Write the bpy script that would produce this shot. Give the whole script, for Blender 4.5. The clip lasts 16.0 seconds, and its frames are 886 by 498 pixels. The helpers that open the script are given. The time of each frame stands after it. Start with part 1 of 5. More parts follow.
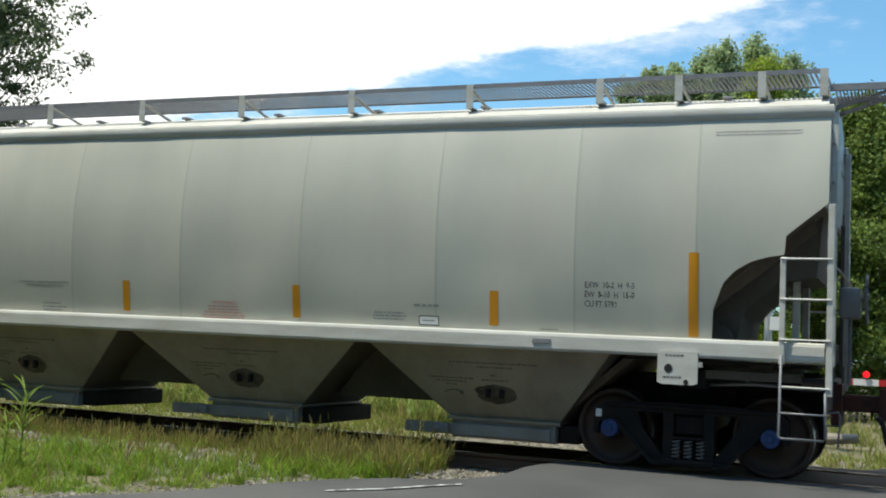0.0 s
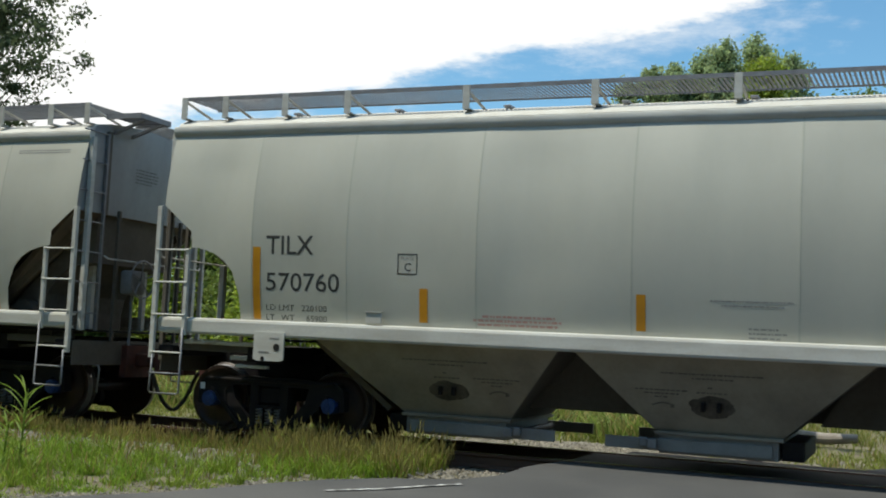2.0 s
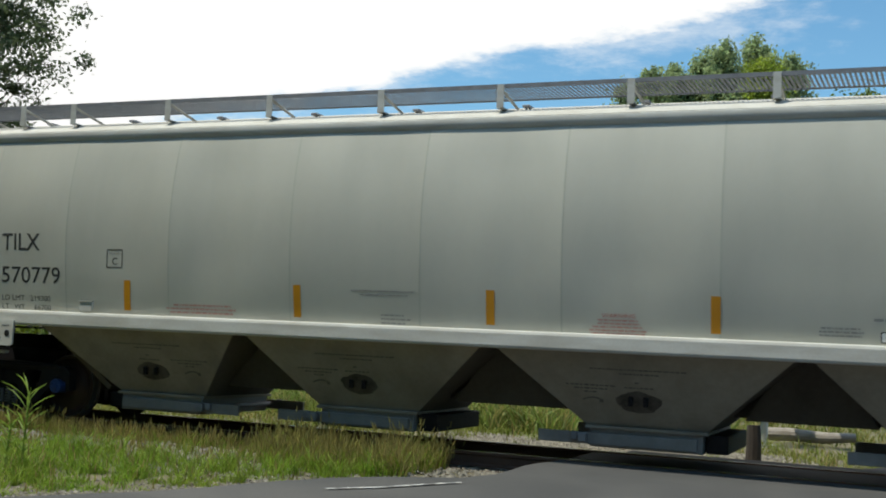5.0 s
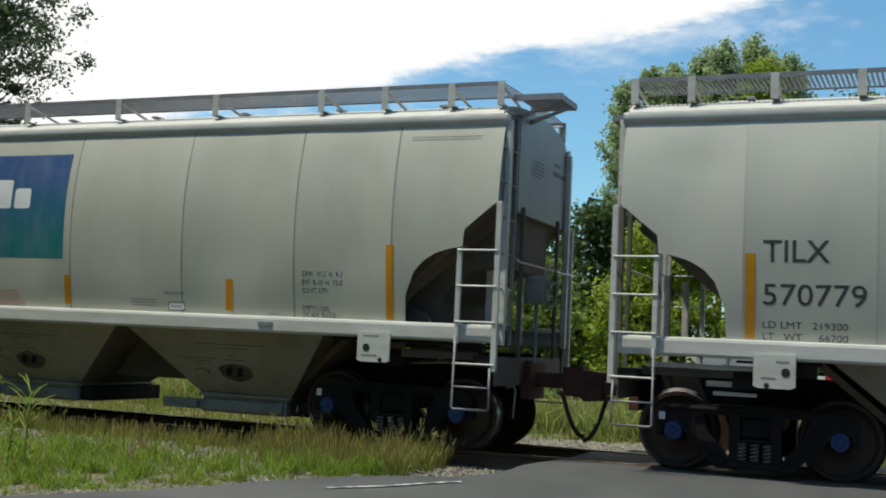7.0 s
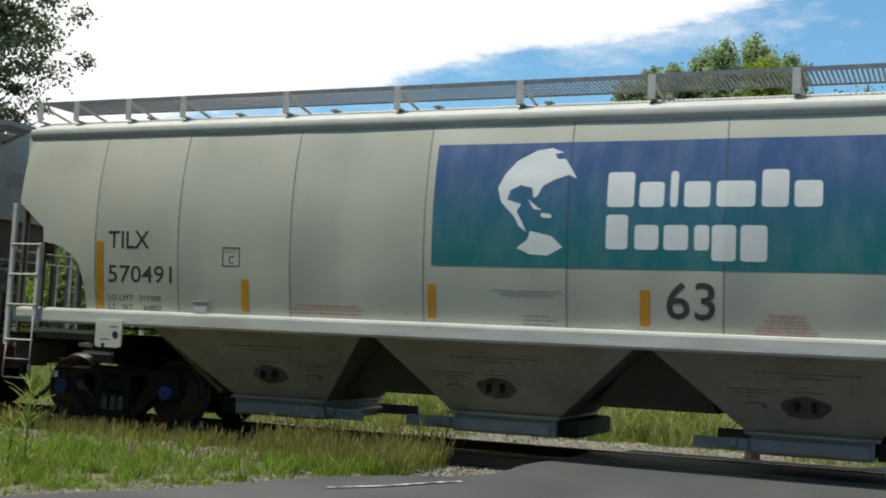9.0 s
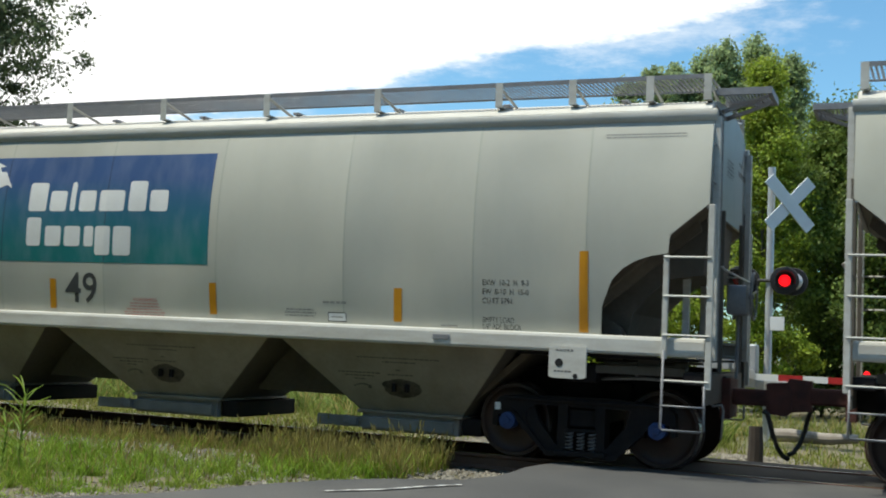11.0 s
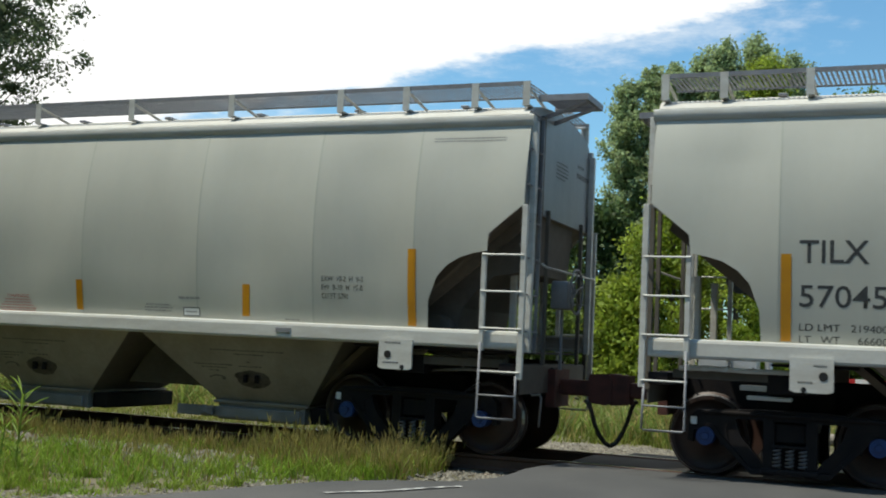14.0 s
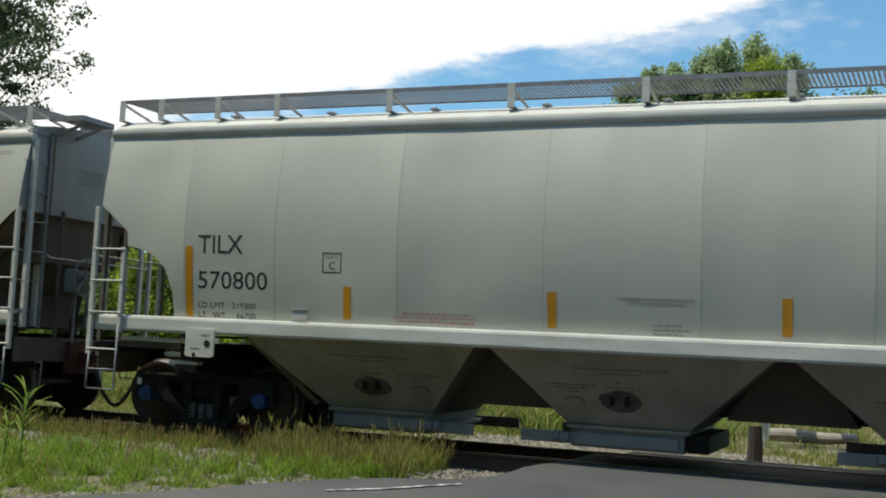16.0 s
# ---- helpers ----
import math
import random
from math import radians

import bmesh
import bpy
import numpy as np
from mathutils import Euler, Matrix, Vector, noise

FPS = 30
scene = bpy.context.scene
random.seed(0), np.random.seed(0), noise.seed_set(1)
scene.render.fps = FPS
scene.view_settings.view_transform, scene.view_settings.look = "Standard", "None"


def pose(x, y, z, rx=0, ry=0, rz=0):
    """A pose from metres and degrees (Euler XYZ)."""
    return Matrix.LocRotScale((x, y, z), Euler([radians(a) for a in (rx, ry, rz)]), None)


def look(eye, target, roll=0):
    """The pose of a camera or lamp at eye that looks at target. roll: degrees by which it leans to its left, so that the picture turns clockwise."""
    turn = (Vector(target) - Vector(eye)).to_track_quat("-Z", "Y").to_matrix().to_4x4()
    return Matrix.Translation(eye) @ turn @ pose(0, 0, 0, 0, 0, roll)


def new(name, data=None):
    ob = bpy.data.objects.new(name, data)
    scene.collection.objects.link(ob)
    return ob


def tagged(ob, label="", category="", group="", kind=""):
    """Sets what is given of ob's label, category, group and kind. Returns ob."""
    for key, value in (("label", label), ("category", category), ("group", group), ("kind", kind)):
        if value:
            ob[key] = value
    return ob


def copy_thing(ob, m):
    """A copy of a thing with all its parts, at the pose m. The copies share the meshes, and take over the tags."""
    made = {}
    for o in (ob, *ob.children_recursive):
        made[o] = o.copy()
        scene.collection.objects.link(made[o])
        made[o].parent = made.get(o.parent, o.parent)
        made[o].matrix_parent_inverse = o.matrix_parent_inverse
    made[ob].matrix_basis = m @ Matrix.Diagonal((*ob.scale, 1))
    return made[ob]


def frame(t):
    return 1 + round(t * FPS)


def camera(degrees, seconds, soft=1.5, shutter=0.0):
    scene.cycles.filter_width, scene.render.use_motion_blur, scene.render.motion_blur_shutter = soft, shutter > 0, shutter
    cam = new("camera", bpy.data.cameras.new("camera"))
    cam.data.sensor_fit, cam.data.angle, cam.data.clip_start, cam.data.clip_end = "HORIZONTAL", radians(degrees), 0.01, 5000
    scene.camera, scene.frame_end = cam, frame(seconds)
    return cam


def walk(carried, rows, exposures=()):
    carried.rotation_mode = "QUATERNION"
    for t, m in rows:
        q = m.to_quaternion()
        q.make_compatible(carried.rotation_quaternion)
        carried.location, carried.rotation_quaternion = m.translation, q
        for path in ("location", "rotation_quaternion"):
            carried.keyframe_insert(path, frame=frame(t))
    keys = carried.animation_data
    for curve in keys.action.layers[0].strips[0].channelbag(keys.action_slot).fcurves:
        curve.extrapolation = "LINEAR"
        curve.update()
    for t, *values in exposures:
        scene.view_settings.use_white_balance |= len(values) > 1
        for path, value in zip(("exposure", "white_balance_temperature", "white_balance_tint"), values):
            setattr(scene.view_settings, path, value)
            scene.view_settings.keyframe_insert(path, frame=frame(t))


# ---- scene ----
# ---- camera ----
cam = camera(42.55, 16.0, soft=1.9, shutter=0.08)
EYE = Vector((0.0, -14.424, 1.355))
YAW, PITCH, LEAN = 22.603, 4.739, 2.715


def sight(back):
    """The camera's pose, stepped back along its view by so many metres."""
    m = look(EYE, EYE + Vector((-math.sin(radians(YAW)), math.cos(radians(YAW)), math.tan(radians(PITCH)))), LEAN)
    return m @ pose(0, 0, back)


walk(cam, [(t, sight(b)) for t, b in (
    (0.0, 0.0), (2.5, 0.005), (3.0, -0.05), (3.5, -0.05), (4.6, 0.05), (6.0, 0.14), (6.5, 0.16), (7.0, 0.14), (8.0, 0.15), (9.0, 0.15),
    (10.2, 0.06), (11.5, -0.04), (12.0, -0.04), (12.5, 0.0), (13.0, 0.0), (13.5, -0.08), (14.0, -0.10), (14.5, -0.12), (15.0, -0.11), (15.5, -0.07), (16.0, 0.01))],
     exposures=((0.0, 0.09), (0.5, -0.03), (1.0, -0.14), (3.7, -0.20), (6.5, -0.23), (8.5, -0.16), (10.5, -0.04), (11.5, 0.03), (12.5, -0.07), (14.0, -0.13), (16.0, -0.17)))

# ---- world, sun ----
SUN = Vector((-0.34, -0.225, 0.905)).normalized()
sun_data = bpy.data.lights.new("sun", "SUN")
sun_data.energy, sun_data.angle, sun_data.color = 5.0, radians(0.6), (0.98, 0.935, 0.79)
sun = new("sun", sun_data)
sun.matrix_world = look((0, 0, 60), Vector((0, 0, 60)) - SUN)


def make_world():
    world = bpy.data.worlds.new("sky")
    scene.world = world
    world.use_nodes = True
    nt = world.node_tree
    nt.nodes.clear()
    N = nt.nodes.new
    L = nt.links.new
    out, bg, sky = N("ShaderNodeOutputWorld"), N("ShaderNodeBackground"), N("ShaderNodeTexSky")
    sky.sky_type, sky.sun_disc = "NISHITA", False
    sky.sun_elevation = math.asin(SUN.z)
    sky.sun_rotation = math.atan2(SUN.x, SUN.y)
    sky.air_density, sky.dust_density, sky.ozone_density = 1.0, 1.0, 1.0
    tc = N("ShaderNodeTexCoord")
    # cloud cover: thick towards the west, breaking into wisps along a slanting edge
    flat = N("ShaderNodeMapping")
    flat.inputs["Rotation"].default_value = (0, radians(-14), 0)
    flat.inputs["Scale"].default_value = (0.75, 1.0, 2.3)
    L(tc.outputs["Generated"], flat.inputs["Vector"])
    big, fine = N("ShaderNodeTexNoise"), N("ShaderNodeTexNoise")
    big.inputs["Scale"].default_value, big.inputs["Detail"].default_value = 6.0, 9.0
    fine.inputs["Scale"].default_value, fine.inputs["Detail"].default_value = 26.0, 8.0
    fine.inputs["Roughness"].default_value = 0.62
    for n in (big, fine):
        L(flat.outputs[0], n.inputs["Vector"])
    dot = N("ShaderNodeVectorMath")
    dot.operation = "DOT_PRODUCT"
    L(tc.outputs["Generated"], dot.inputs[0])
    dot.inputs[1].default_value = CLOUD_N

    def cover(k_big, k_fine, shift, low, high):
        """How much cloud lies at a bearing: the distance past the edge, broken by noise."""
        total = dot.outputs["Value"]
        for socket, k in ((big.outputs["Fac"], k_big), (fine.outputs["Fac"], k_fine)):
            m = N("ShaderNodeMath")
            m.operation = "MULTIPLY_ADD"
            m.inputs[1].default_value = k
            L(socket, m.inputs[0])
            L(total, m.inputs[2])
            total = m.outputs[0]
        r = N("ShaderNodeMapRange")
        r.interpolation_type = "SMOOTHSTEP"
        mean = (k_big + k_fine) * 0.5 - shift
        r.inputs["From Min"].default_value, r.inputs["From Max"].default_value = low + mean, high + mean
        L(total, r.inputs["Value"])
        return r.outputs[0]
    bank = cover(0.07, 0.035, CLOUD_C, -0.004, 0.012)
    veil = cover(0.20, 0.14, 0.035, 0.0, 0.07)
    thin_veil, ramp = N("ShaderNodeMath"), N("ShaderNodeMath")
    thin_veil.operation, ramp.operation = "MULTIPLY", "MAXIMUM"
    thin_veil.inputs[1].default_value = 0.55
    L(veil, thin_veil.inputs[0])
    L(bank, ramp.inputs[0])
    L(thin_veil.outputs[0], ramp.inputs[1])
    # the bank of cloud lies in the north and thins out overhead
    sep, thin, both = N("ShaderNodeSeparateXYZ"), N("ShaderNodeMapRange"), N("ShaderNodeMath")
    thin.interpolation_type = "SMOOTHSTEP"
    thin.inputs["From Min"].default_value, thin.inputs["From Max"].default_value = 0.10, 0.55
    both.operation = "MULTIPLY"
    L(tc.outputs["Generated"], sep.inputs[0])
    L(sep.outputs["Y"], thin.inputs["Value"])
    L(ramp.outputs[0], both.inputs[0])
    L(thin.outputs[0], both.inputs[1])
    mix = N("ShaderNodeMixRGB")
    mix.inputs["Color2"].default_value = (12.0, 12.0, 11.8, 1)
    L(both.outputs[0], mix.inputs["Fac"])
    clear = N("ShaderNodeMixRGB")
    clear.blend_type, clear.inputs["Fac"].default_value = "MULTIPLY", 1.0
    clear.inputs["Color2"].default_value = (1.12, 1.70, 1.82, 1)
    L(sky.outputs[0], clear.inputs["Color1"])
    L(clear.outputs[0], mix.inputs["Color1"])
    L(mix.outputs[0], bg.inputs["Color"])
    bg.inputs["Strength"].default_value = 0.10
    L(bg.outputs[0], out.inputs[0])


# the cloud's edge: a great circle through two bearings of the sky
CLOUD_N = (-0.1274, -0.2993, 0.9456)
CLOUD_C = 0.0
make_world()

# ---- materials ----


def material(name, colour, second=None, rough=0.6, metal=0.0, scale=6.0, stretch=(1, 1, 1), bump=0.0, fine=60.0, spread=0.5, island=0.0, objects=0.0, spec=0.5, dirt=None, dirt_amount=0.5, dirt_scale=1.5):
    """A surface in two colours mixed by noise at two scales, with relief, dirt patches and a change from piece to piece."""
    m = bpy.data.materials.new(name)
    m.use_nodes = True
    nt = m.node_tree
    N, L = nt.nodes.new, nt.links.new
    b = nt.nodes["Principled BSDF"]
    b.inputs["Roughness"].default_value, b.inputs["Metallic"].default_value = rough, metal
    b.inputs["Specular IOR Level"].default_value = spec
    second = second or tuple(c * 0.75 for c in colour)
    tc, mp = N("ShaderNodeTexCoord"), N("ShaderNodeMapping")
    mp.inputs["Scale"].default_value = stretch
    L(tc.outputs["Object"], mp.inputs["Vector"])
    n1, n2 = N("ShaderNodeTexNoise"), N("ShaderNodeTexNoise")
    n1.inputs["Scale"].default_value, n1.inputs["Detail"].default_value = scale, 6.0
    n2.inputs["Scale"].default_value, n2.inputs["Detail"].default_value = fine, 4.0
    L(mp.outputs[0], n1.inputs["Vector"])
    L(tc.outputs["Object"], n2.inputs["Vector"])
    add = N("ShaderNodeMath")
    add.operation = "MULTIPLY_ADD"
    L(n2.outputs["Fac"], add.inputs[0])
    add.inputs[1].default_value = 0.4
    L(n1.outputs["Fac"], add.inputs[2])
    rng = N("ShaderNodeMapRange")
    rng.inputs["From Min"].default_value, rng.inputs["From Max"].default_value = 0.7 - spread * 0.5, 0.7 + spread * 0.5
    L(add.outputs[0], rng.inputs["Value"])
    mix = N("ShaderNodeMixRGB")
    mix.inputs["Color1"].default_value, mix.inputs["Color2"].default_value = (*colour, 1), (*second, 1)
    L(rng.outputs[0], mix.inputs["Fac"])
    col = mix.outputs[0]
    if dirt:
        n3, r3, d = N("ShaderNodeTexNoise"), N("ShaderNodeMapRange"), N("ShaderNodeMixRGB")
        n3.inputs["Scale"].default_value, n3.inputs["Detail"].default_value = dirt_scale, 7.0
        L(mp.outputs[0], n3.inputs["Vector"])
        r3.inputs["From Min"].default_value, r3.inputs["From Max"].default_value, r3.inputs["To Max"].default_value = 0.45, 0.75, dirt_amount
        L(n3.outputs["Fac"], r3.inputs["Value"])
        L(r3.outputs[0], d.inputs["Fac"])
        L(col, d.inputs["Color1"])
        d.inputs["Color2"].default_value = (*dirt, 1)
        col = d.outputs[0]
    for amount, node, socket in ((island, "ShaderNodeNewGeometry", "Random Per Island"), (objects, "ShaderNodeObjectInfo", "Random")):
        if amount:
            g, r, hsv = N(node), N("ShaderNodeMapRange"), N("ShaderNodeHueSaturation")
            r.inputs["To Min"].default_value, r.inputs["To Max"].default_value = 1 - amount, 1 + amount
            L(g.outputs[socket], r.inputs["Value"])
            L(r.outputs[0], hsv.inputs["Value"])
            L(col, hsv.inputs["Color"])
            col = hsv.outputs[0]
    L(col, b.inputs["Base Color"])
    if bump:
        bp = N("ShaderNodeBump")
        bp.inputs["Strength"].default_value, bp.inputs["Distance"].default_value = bump, 0.01
        L(add.outputs[0], bp.inputs["Height"])
        L(bp.outputs[0], b.inputs["Normal"])
    return m


def leaf_material(name, colour, second, through_light=0.35):
    m = material(name, colour, second, rough=0.55, scale=0.6, fine=5.0, island=0.45, spec=0.3)
    nt = m.node_tree
    b = nt.nodes["Principled BSDF"]
    tr, mx = nt.nodes.new("ShaderNodeBsdfTranslucent"), nt.nodes.new("ShaderNodeMixShader")
    source = b.inputs["Base Color"].links[0].from_socket
    nt.links.new(source, tr.inputs["Color"])
    mx.inputs[0].default_value = through_light
    nt.links.new(b.outputs[0], mx.inputs[1])
    nt.links.new(tr.outputs[0], mx.inputs[2])
    nt.links.new(mx.outputs[0], nt.nodes["Material Output"].inputs["Surface"])
    return m


def glow(name, colour, power):
    m = bpy.data.materials.new(name)
    m.use_nodes = True
    b = m.node_tree.nodes["Principled BSDF"]
    b.inputs["Base Color"].default_value = (*colour, 1)
    b.inputs["Emission Color"].default_value, b.inputs["Emission Strength"].default_value = (*colour, 1), power
    return m


def gradient_paint(name, low, high, z0, z1):
    """Sprayed sign paint that fades from one colour to another with height on the car, chalked by weather."""
    m = material(name, low, rough=0.45)
    nt = m.node_tree
    N, L = nt.nodes.new, nt.links.new
    tc, sep, r, mix, n, mp, r2, ch = N("ShaderNodeTexCoord"), N("ShaderNodeSeparateXYZ"), N("ShaderNodeMapRange"), N("ShaderNodeMixRGB"), N("ShaderNodeTexNoise"), N("ShaderNodeMapping"), N("ShaderNodeMapRange"), N("ShaderNodeMixRGB")
    L(tc.outputs["Object"], sep.inputs[0])
    L(sep.outputs["Z"], r.inputs["Value"])
    r.inputs["From Min"].default_value, r.inputs["From Max"].default_value = z0, z1
    mix.inputs["Color1"].default_value, mix.inputs["Color2"].default_value = (*low, 1), (*high, 1)
    L(r.outputs[0], mix.inputs["Fac"])
    mp.inputs["Scale"].default_value = (2.2, 1, 0.9)
    L(tc.outputs["Object"], mp.inputs["Vector"])
    L(mp.outputs[0], n.inputs["Vector"])
    n.inputs["Scale"].default_value, n.inputs["Detail"].default_value = 2.0, 7.0
    r2.inputs["From Min"].default_value, r2.inputs["From Max"].default_value, r2.inputs["To Max"].default_value = 0.42, 0.75, 0.22
    L(n.outputs["Fac"], r2.inputs["Value"])
    L(r2.outputs[0], ch.inputs["Fac"])
    L(mix.outputs[0], ch.inputs["Color1"])
    ch.inputs["Color2"].default_value = (0.30, 0.33, 0.42, 1)
    L(ch.outputs[0], nt.nodes["Principled BSDF"].inputs["Base Color"])
    return m


CAR_GREY = material("car_grey_paint", (0.505, 0.50, 0.43), (0.445, 0.44, 0.38), rough=0.5, scale=1.1, stretch=(1.5, 1, 0.4), fine=9.0, spread=1.0, dirt=(0.35, 0.36, 0.31), dirt_amount=0.25, dirt_scale=1.5, objects=0.03)
GRIMY_GREY = material("grimy_car_paint", (0.51, 0.505, 0.42), (0.44, 0.43, 0.355), rough=0.5, scale=1.1, stretch=(1.3, 1, 0.6), fine=9.0, spread=0.9, dirt=(0.33, 0.31, 0.25), dirt_amount=0.35, dirt_scale=1.2, objects=0.03)
# the sides' paint again, with the end's shade, sky tint and dirt added
END_SHADE = material("end_sheet_shaded", (0.31, 0.32, 0.32), (0.24, 0.245, 0.245), rough=0.32, scale=1.4, stretch=(1, 2, 0.5), fine=10.0, dirt=(0.28, 0.29, 0.29), dirt_amount=0.35)
SILL_GREY = material("sill_paint", (0.58, 0.58, 0.54), (0.47, 0.46, 0.42), rough=0.5, scale=3.0, stretch=(0.6, 2, 3), fine=30.0, dirt=(0.36, 0.33, 0.28), dirt_amount=0.4)
# grimy hopper paint, with some underbody shade in the base colour
HOPPER_GREY = material("hopper_shaded_paint", (0.33, 0.295, 0.235), (0.23, 0.20, 0.155), rough=0.7, scale=1.6, fine=18.0, dirt=(0.14, 0.12, 0.10), dirt_amount=0.55, dirt_scale=1.9)
ROOF_GREY = material("roof_paint", (0.60, 0.59, 0.54), (0.50, 0.48, 0.43), rough=0.65, scale=2.2, fine=22.0, dirt=(0.42, 0.38, 0.31), dirt_amount=0.4)
# brown dirt darkened further by the shade of a downward face
SLOPE_GREY = material("slope_sheet_shade", (0.175, 0.14, 0.10), (0.10, 0.082, 0.062), rough=0.75, scale=1.2, fine=14.0, dirt=(0.06, 0.05, 0.04), dirt_amount=0.6)
GALV = material("galvanised_steel", (0.26, 0.265, 0.28), (0.18, 0.185, 0.20), rough=0.55, metal=0.3, scale=8, fine=50)
GATE_BLUE = material("gate_steel", (0.27, 0.267, 0.255), (0.20, 0.197, 0.19), rough=0.6, metal=0.0, scale=3, fine=25, dirt=(0.16, 0.15, 0.14), dirt_amount=0.5)
# grime colour that also holds the shade under the car and between hoppers
GRIME_SHADE = material("hopper_grime_shade", (0.085, 0.075, 0.062), (0.15, 0.135, 0.11), rough=0.85, scale=1.5, fine=14, dirt=(0.04, 0.035, 0.03), dirt_amount=0.6)
TRUCK_BLACK = material("truck_cast_steel", (0.011, 0.011, 0.014), (0.024, 0.020, 0.018), rough=0.6, scale=4, fine=40, bump=0.3, spec=0.12)
WHEEL_RUST = material("wheel_rust", (0.016, 0.011, 0.011), (0.052, 0.022, 0.014), rough=0.5, scale=3.5, fine=30, bump=0.3)
TREAD = material("wheel_tread", (0.45, 0.44, 0.43), (0.30, 0.29, 0.28), rough=0.3, metal=0.9, scale=4)
CAP_BLUE = material("bearing_cap_blue", (0.02, 0.065, 0.22), (0.012, 0.03, 0.10), rough=0.5, scale=9, fine=60)
COUPLER_RUST = material("coupler_rust", (0.10, 0.030, 0.022), (0.045, 0.018, 0.015), rough=0.85, scale=6, fine=60, bump=0.5)
RUBBER = material("rubber_hose", (0.02, 0.02, 0.022), (0.035, 0.033, 0.03), rough=0.6, scale=10)
ORANGE = material("reflective_orange", (0.62, 0.28, 0.012), (0.52, 0.22, 0.012), rough=0.35, scale=5, fine=80)
BLACK_PAINT = material("stencil_black", (0.03, 0.033, 0.035), (0.055, 0.057, 0.057), rough=0.6, scale=8, fine=60)
# spring steel, paled to carry the light that catches the coils
SPRING_STEEL = material("lit_spring_steel", (0.19, 0.19, 0.195), (0.11, 0.10, 0.095), rough=0.5, scale=8, fine=40)
FADED_INK = material("faded_ink", (0.22, 0.22, 0.21), (0.30, 0.30, 0.28), rough=0.7, scale=10, fine=60)
RED_WORD = material("red_stencil", (0.40, 0.07, 0.055), (0.45, 0.16, 0.13), rough=0.7, scale=10, fine=60)
RED_INK = material("faded_red_ink", (0.42, 0.20, 0.17), (0.46, 0.32, 0.28), rough=0.7, scale=10, fine=60)
WHITE_PAINT = material("white_paint", (0.76, 0.77, 0.76), (0.66, 0.67, 0.66), rough=0.55, scale=3, fine=40)
SEAM = material("seam_paint", (0.38, 0.385, 0.33), (0.44, 0.445, 0.38), rough=0.8, scale=2.0, stretch=(1, 1, 0.6), fine=20)
LOGO_PAINT = gradient_paint("logo_paint", (0.010, 0.17, 0.175), (0.035, 0.085, 0.22), 2.45, 3.45)
WORN_LINE = material("worn_line_paint", (0.60, 0.60, 0.58), (0.11, 0.11, 0.11), rough=0.7, scale=7, fine=40, spread=0.25)
INK_MID = material("worn_stencil", (0.09, 0.09, 0.09), (0.19, 0.19, 0.18), rough=0.7, scale=10, fine=60)
RAIL_SIDE = material("rail_rust", (0.085, 0.045, 0.030), (0.14, 0.075, 0.048), rough=0.85, scale=5, stretch=(0.3, 1, 1), fine=40, bump=0.4)
RAIL_TOP = material("rail_polish", (0.55, 0.55, 0.55), (0.42, 0.41, 0.40), rough=0.22, metal=1.0, scale=3, stretch=(0.2, 4, 1))
TIE_WOOD = material("tie_wood", (0.10, 0.080, 0.062), (0.055, 0.045, 0.038), rough=0.9, scale=3, stretch=(8, 1, 8), fine=40, bump=0.6, objects=0.25)
ASPHALT = material("asphalt", (0.070, 0.070, 0.070), (0.052, 0.052, 0.052), rough=0.85, scale=0.8, fine=90.0, spread=0.7, bump=0.5, dirt=(0.125, 0.12, 0.112), dirt_amount=0.6, dirt_scale=0.5)
# crossing fill, blackened so that its colour holds the train's shadow
ASPHALT_SHADOW = material("crossing_shadow_fill", (0.012, 0.012, 0.013), (0.022, 0.021, 0.020), rough=0.85, scale=1.5, fine=80.0, bump=0.5)
EARTH = material("earth", (0.17, 0.145, 0.095), (0.12, 0.105, 0.06), rough=0.95, scale=0.7, fine=25.0, bump=0.5, dirt=(0.11, 0.135, 0.035), dirt_amount=0.75, dirt_scale=0.35)
BALLAST = material("ballast_stone", (0.255, 0.235, 0.19), (0.155, 0.14, 0.112), rough=0.9, scale=6, fine=50, island=0.4, bump=0.4)
GRASS_GREEN = leaf_material("grass_green", (0.18, 0.315, 0.03), (0.28, 0.36, 0.055), 0.5)
GRASS_DRY = leaf_material("grass_dry", (0.40, 0.32, 0.13), (0.30, 0.28, 0.085), 0.45)
GRASS_FAR = leaf_material("grass_far", (0.15, 0.205, 0.03), (0.23, 0.245, 0.055), 0.45)
WEED_GREEN = leaf_material("weed_green", (0.22, 0.36, 0.05), (0.32, 0.42, 0.09), 0.5)
LEAF_DARK = leaf_material("leaf_dark", (0.06, 0.10, 0.03), (0.09, 0.135, 0.04), 0.4)
LEAF_MID = leaf_material("leaf_mid", (0.145, 0.21, 0.045), (0.205, 0.27, 0.06), 0.45)
LEAF_BRIGHT = leaf_material("leaf_bright", (0.23, 0.32, 0.035), (0.31, 0.37, 0.05), 0.5)
# distant leaves, paled so that the haze sits in their colour
LEAF_FAR_HAZE = leaf_material("leaf_far_haze", (0.29, 0.37, 0.18), (0.38, 0.45, 0.22), 0.6)
LEAF_HAZE = leaf_material("leaf_grey_green", (0.105, 0.14, 0.07), (0.15, 0.185, 0.09), 0.5)
BARK = material("bark", (0.13, 0.11, 0.09), (0.07, 0.06, 0.05), rough=0.95, scale=3, stretch=(3, 3, 0.5), fine=30, bump=0.8)
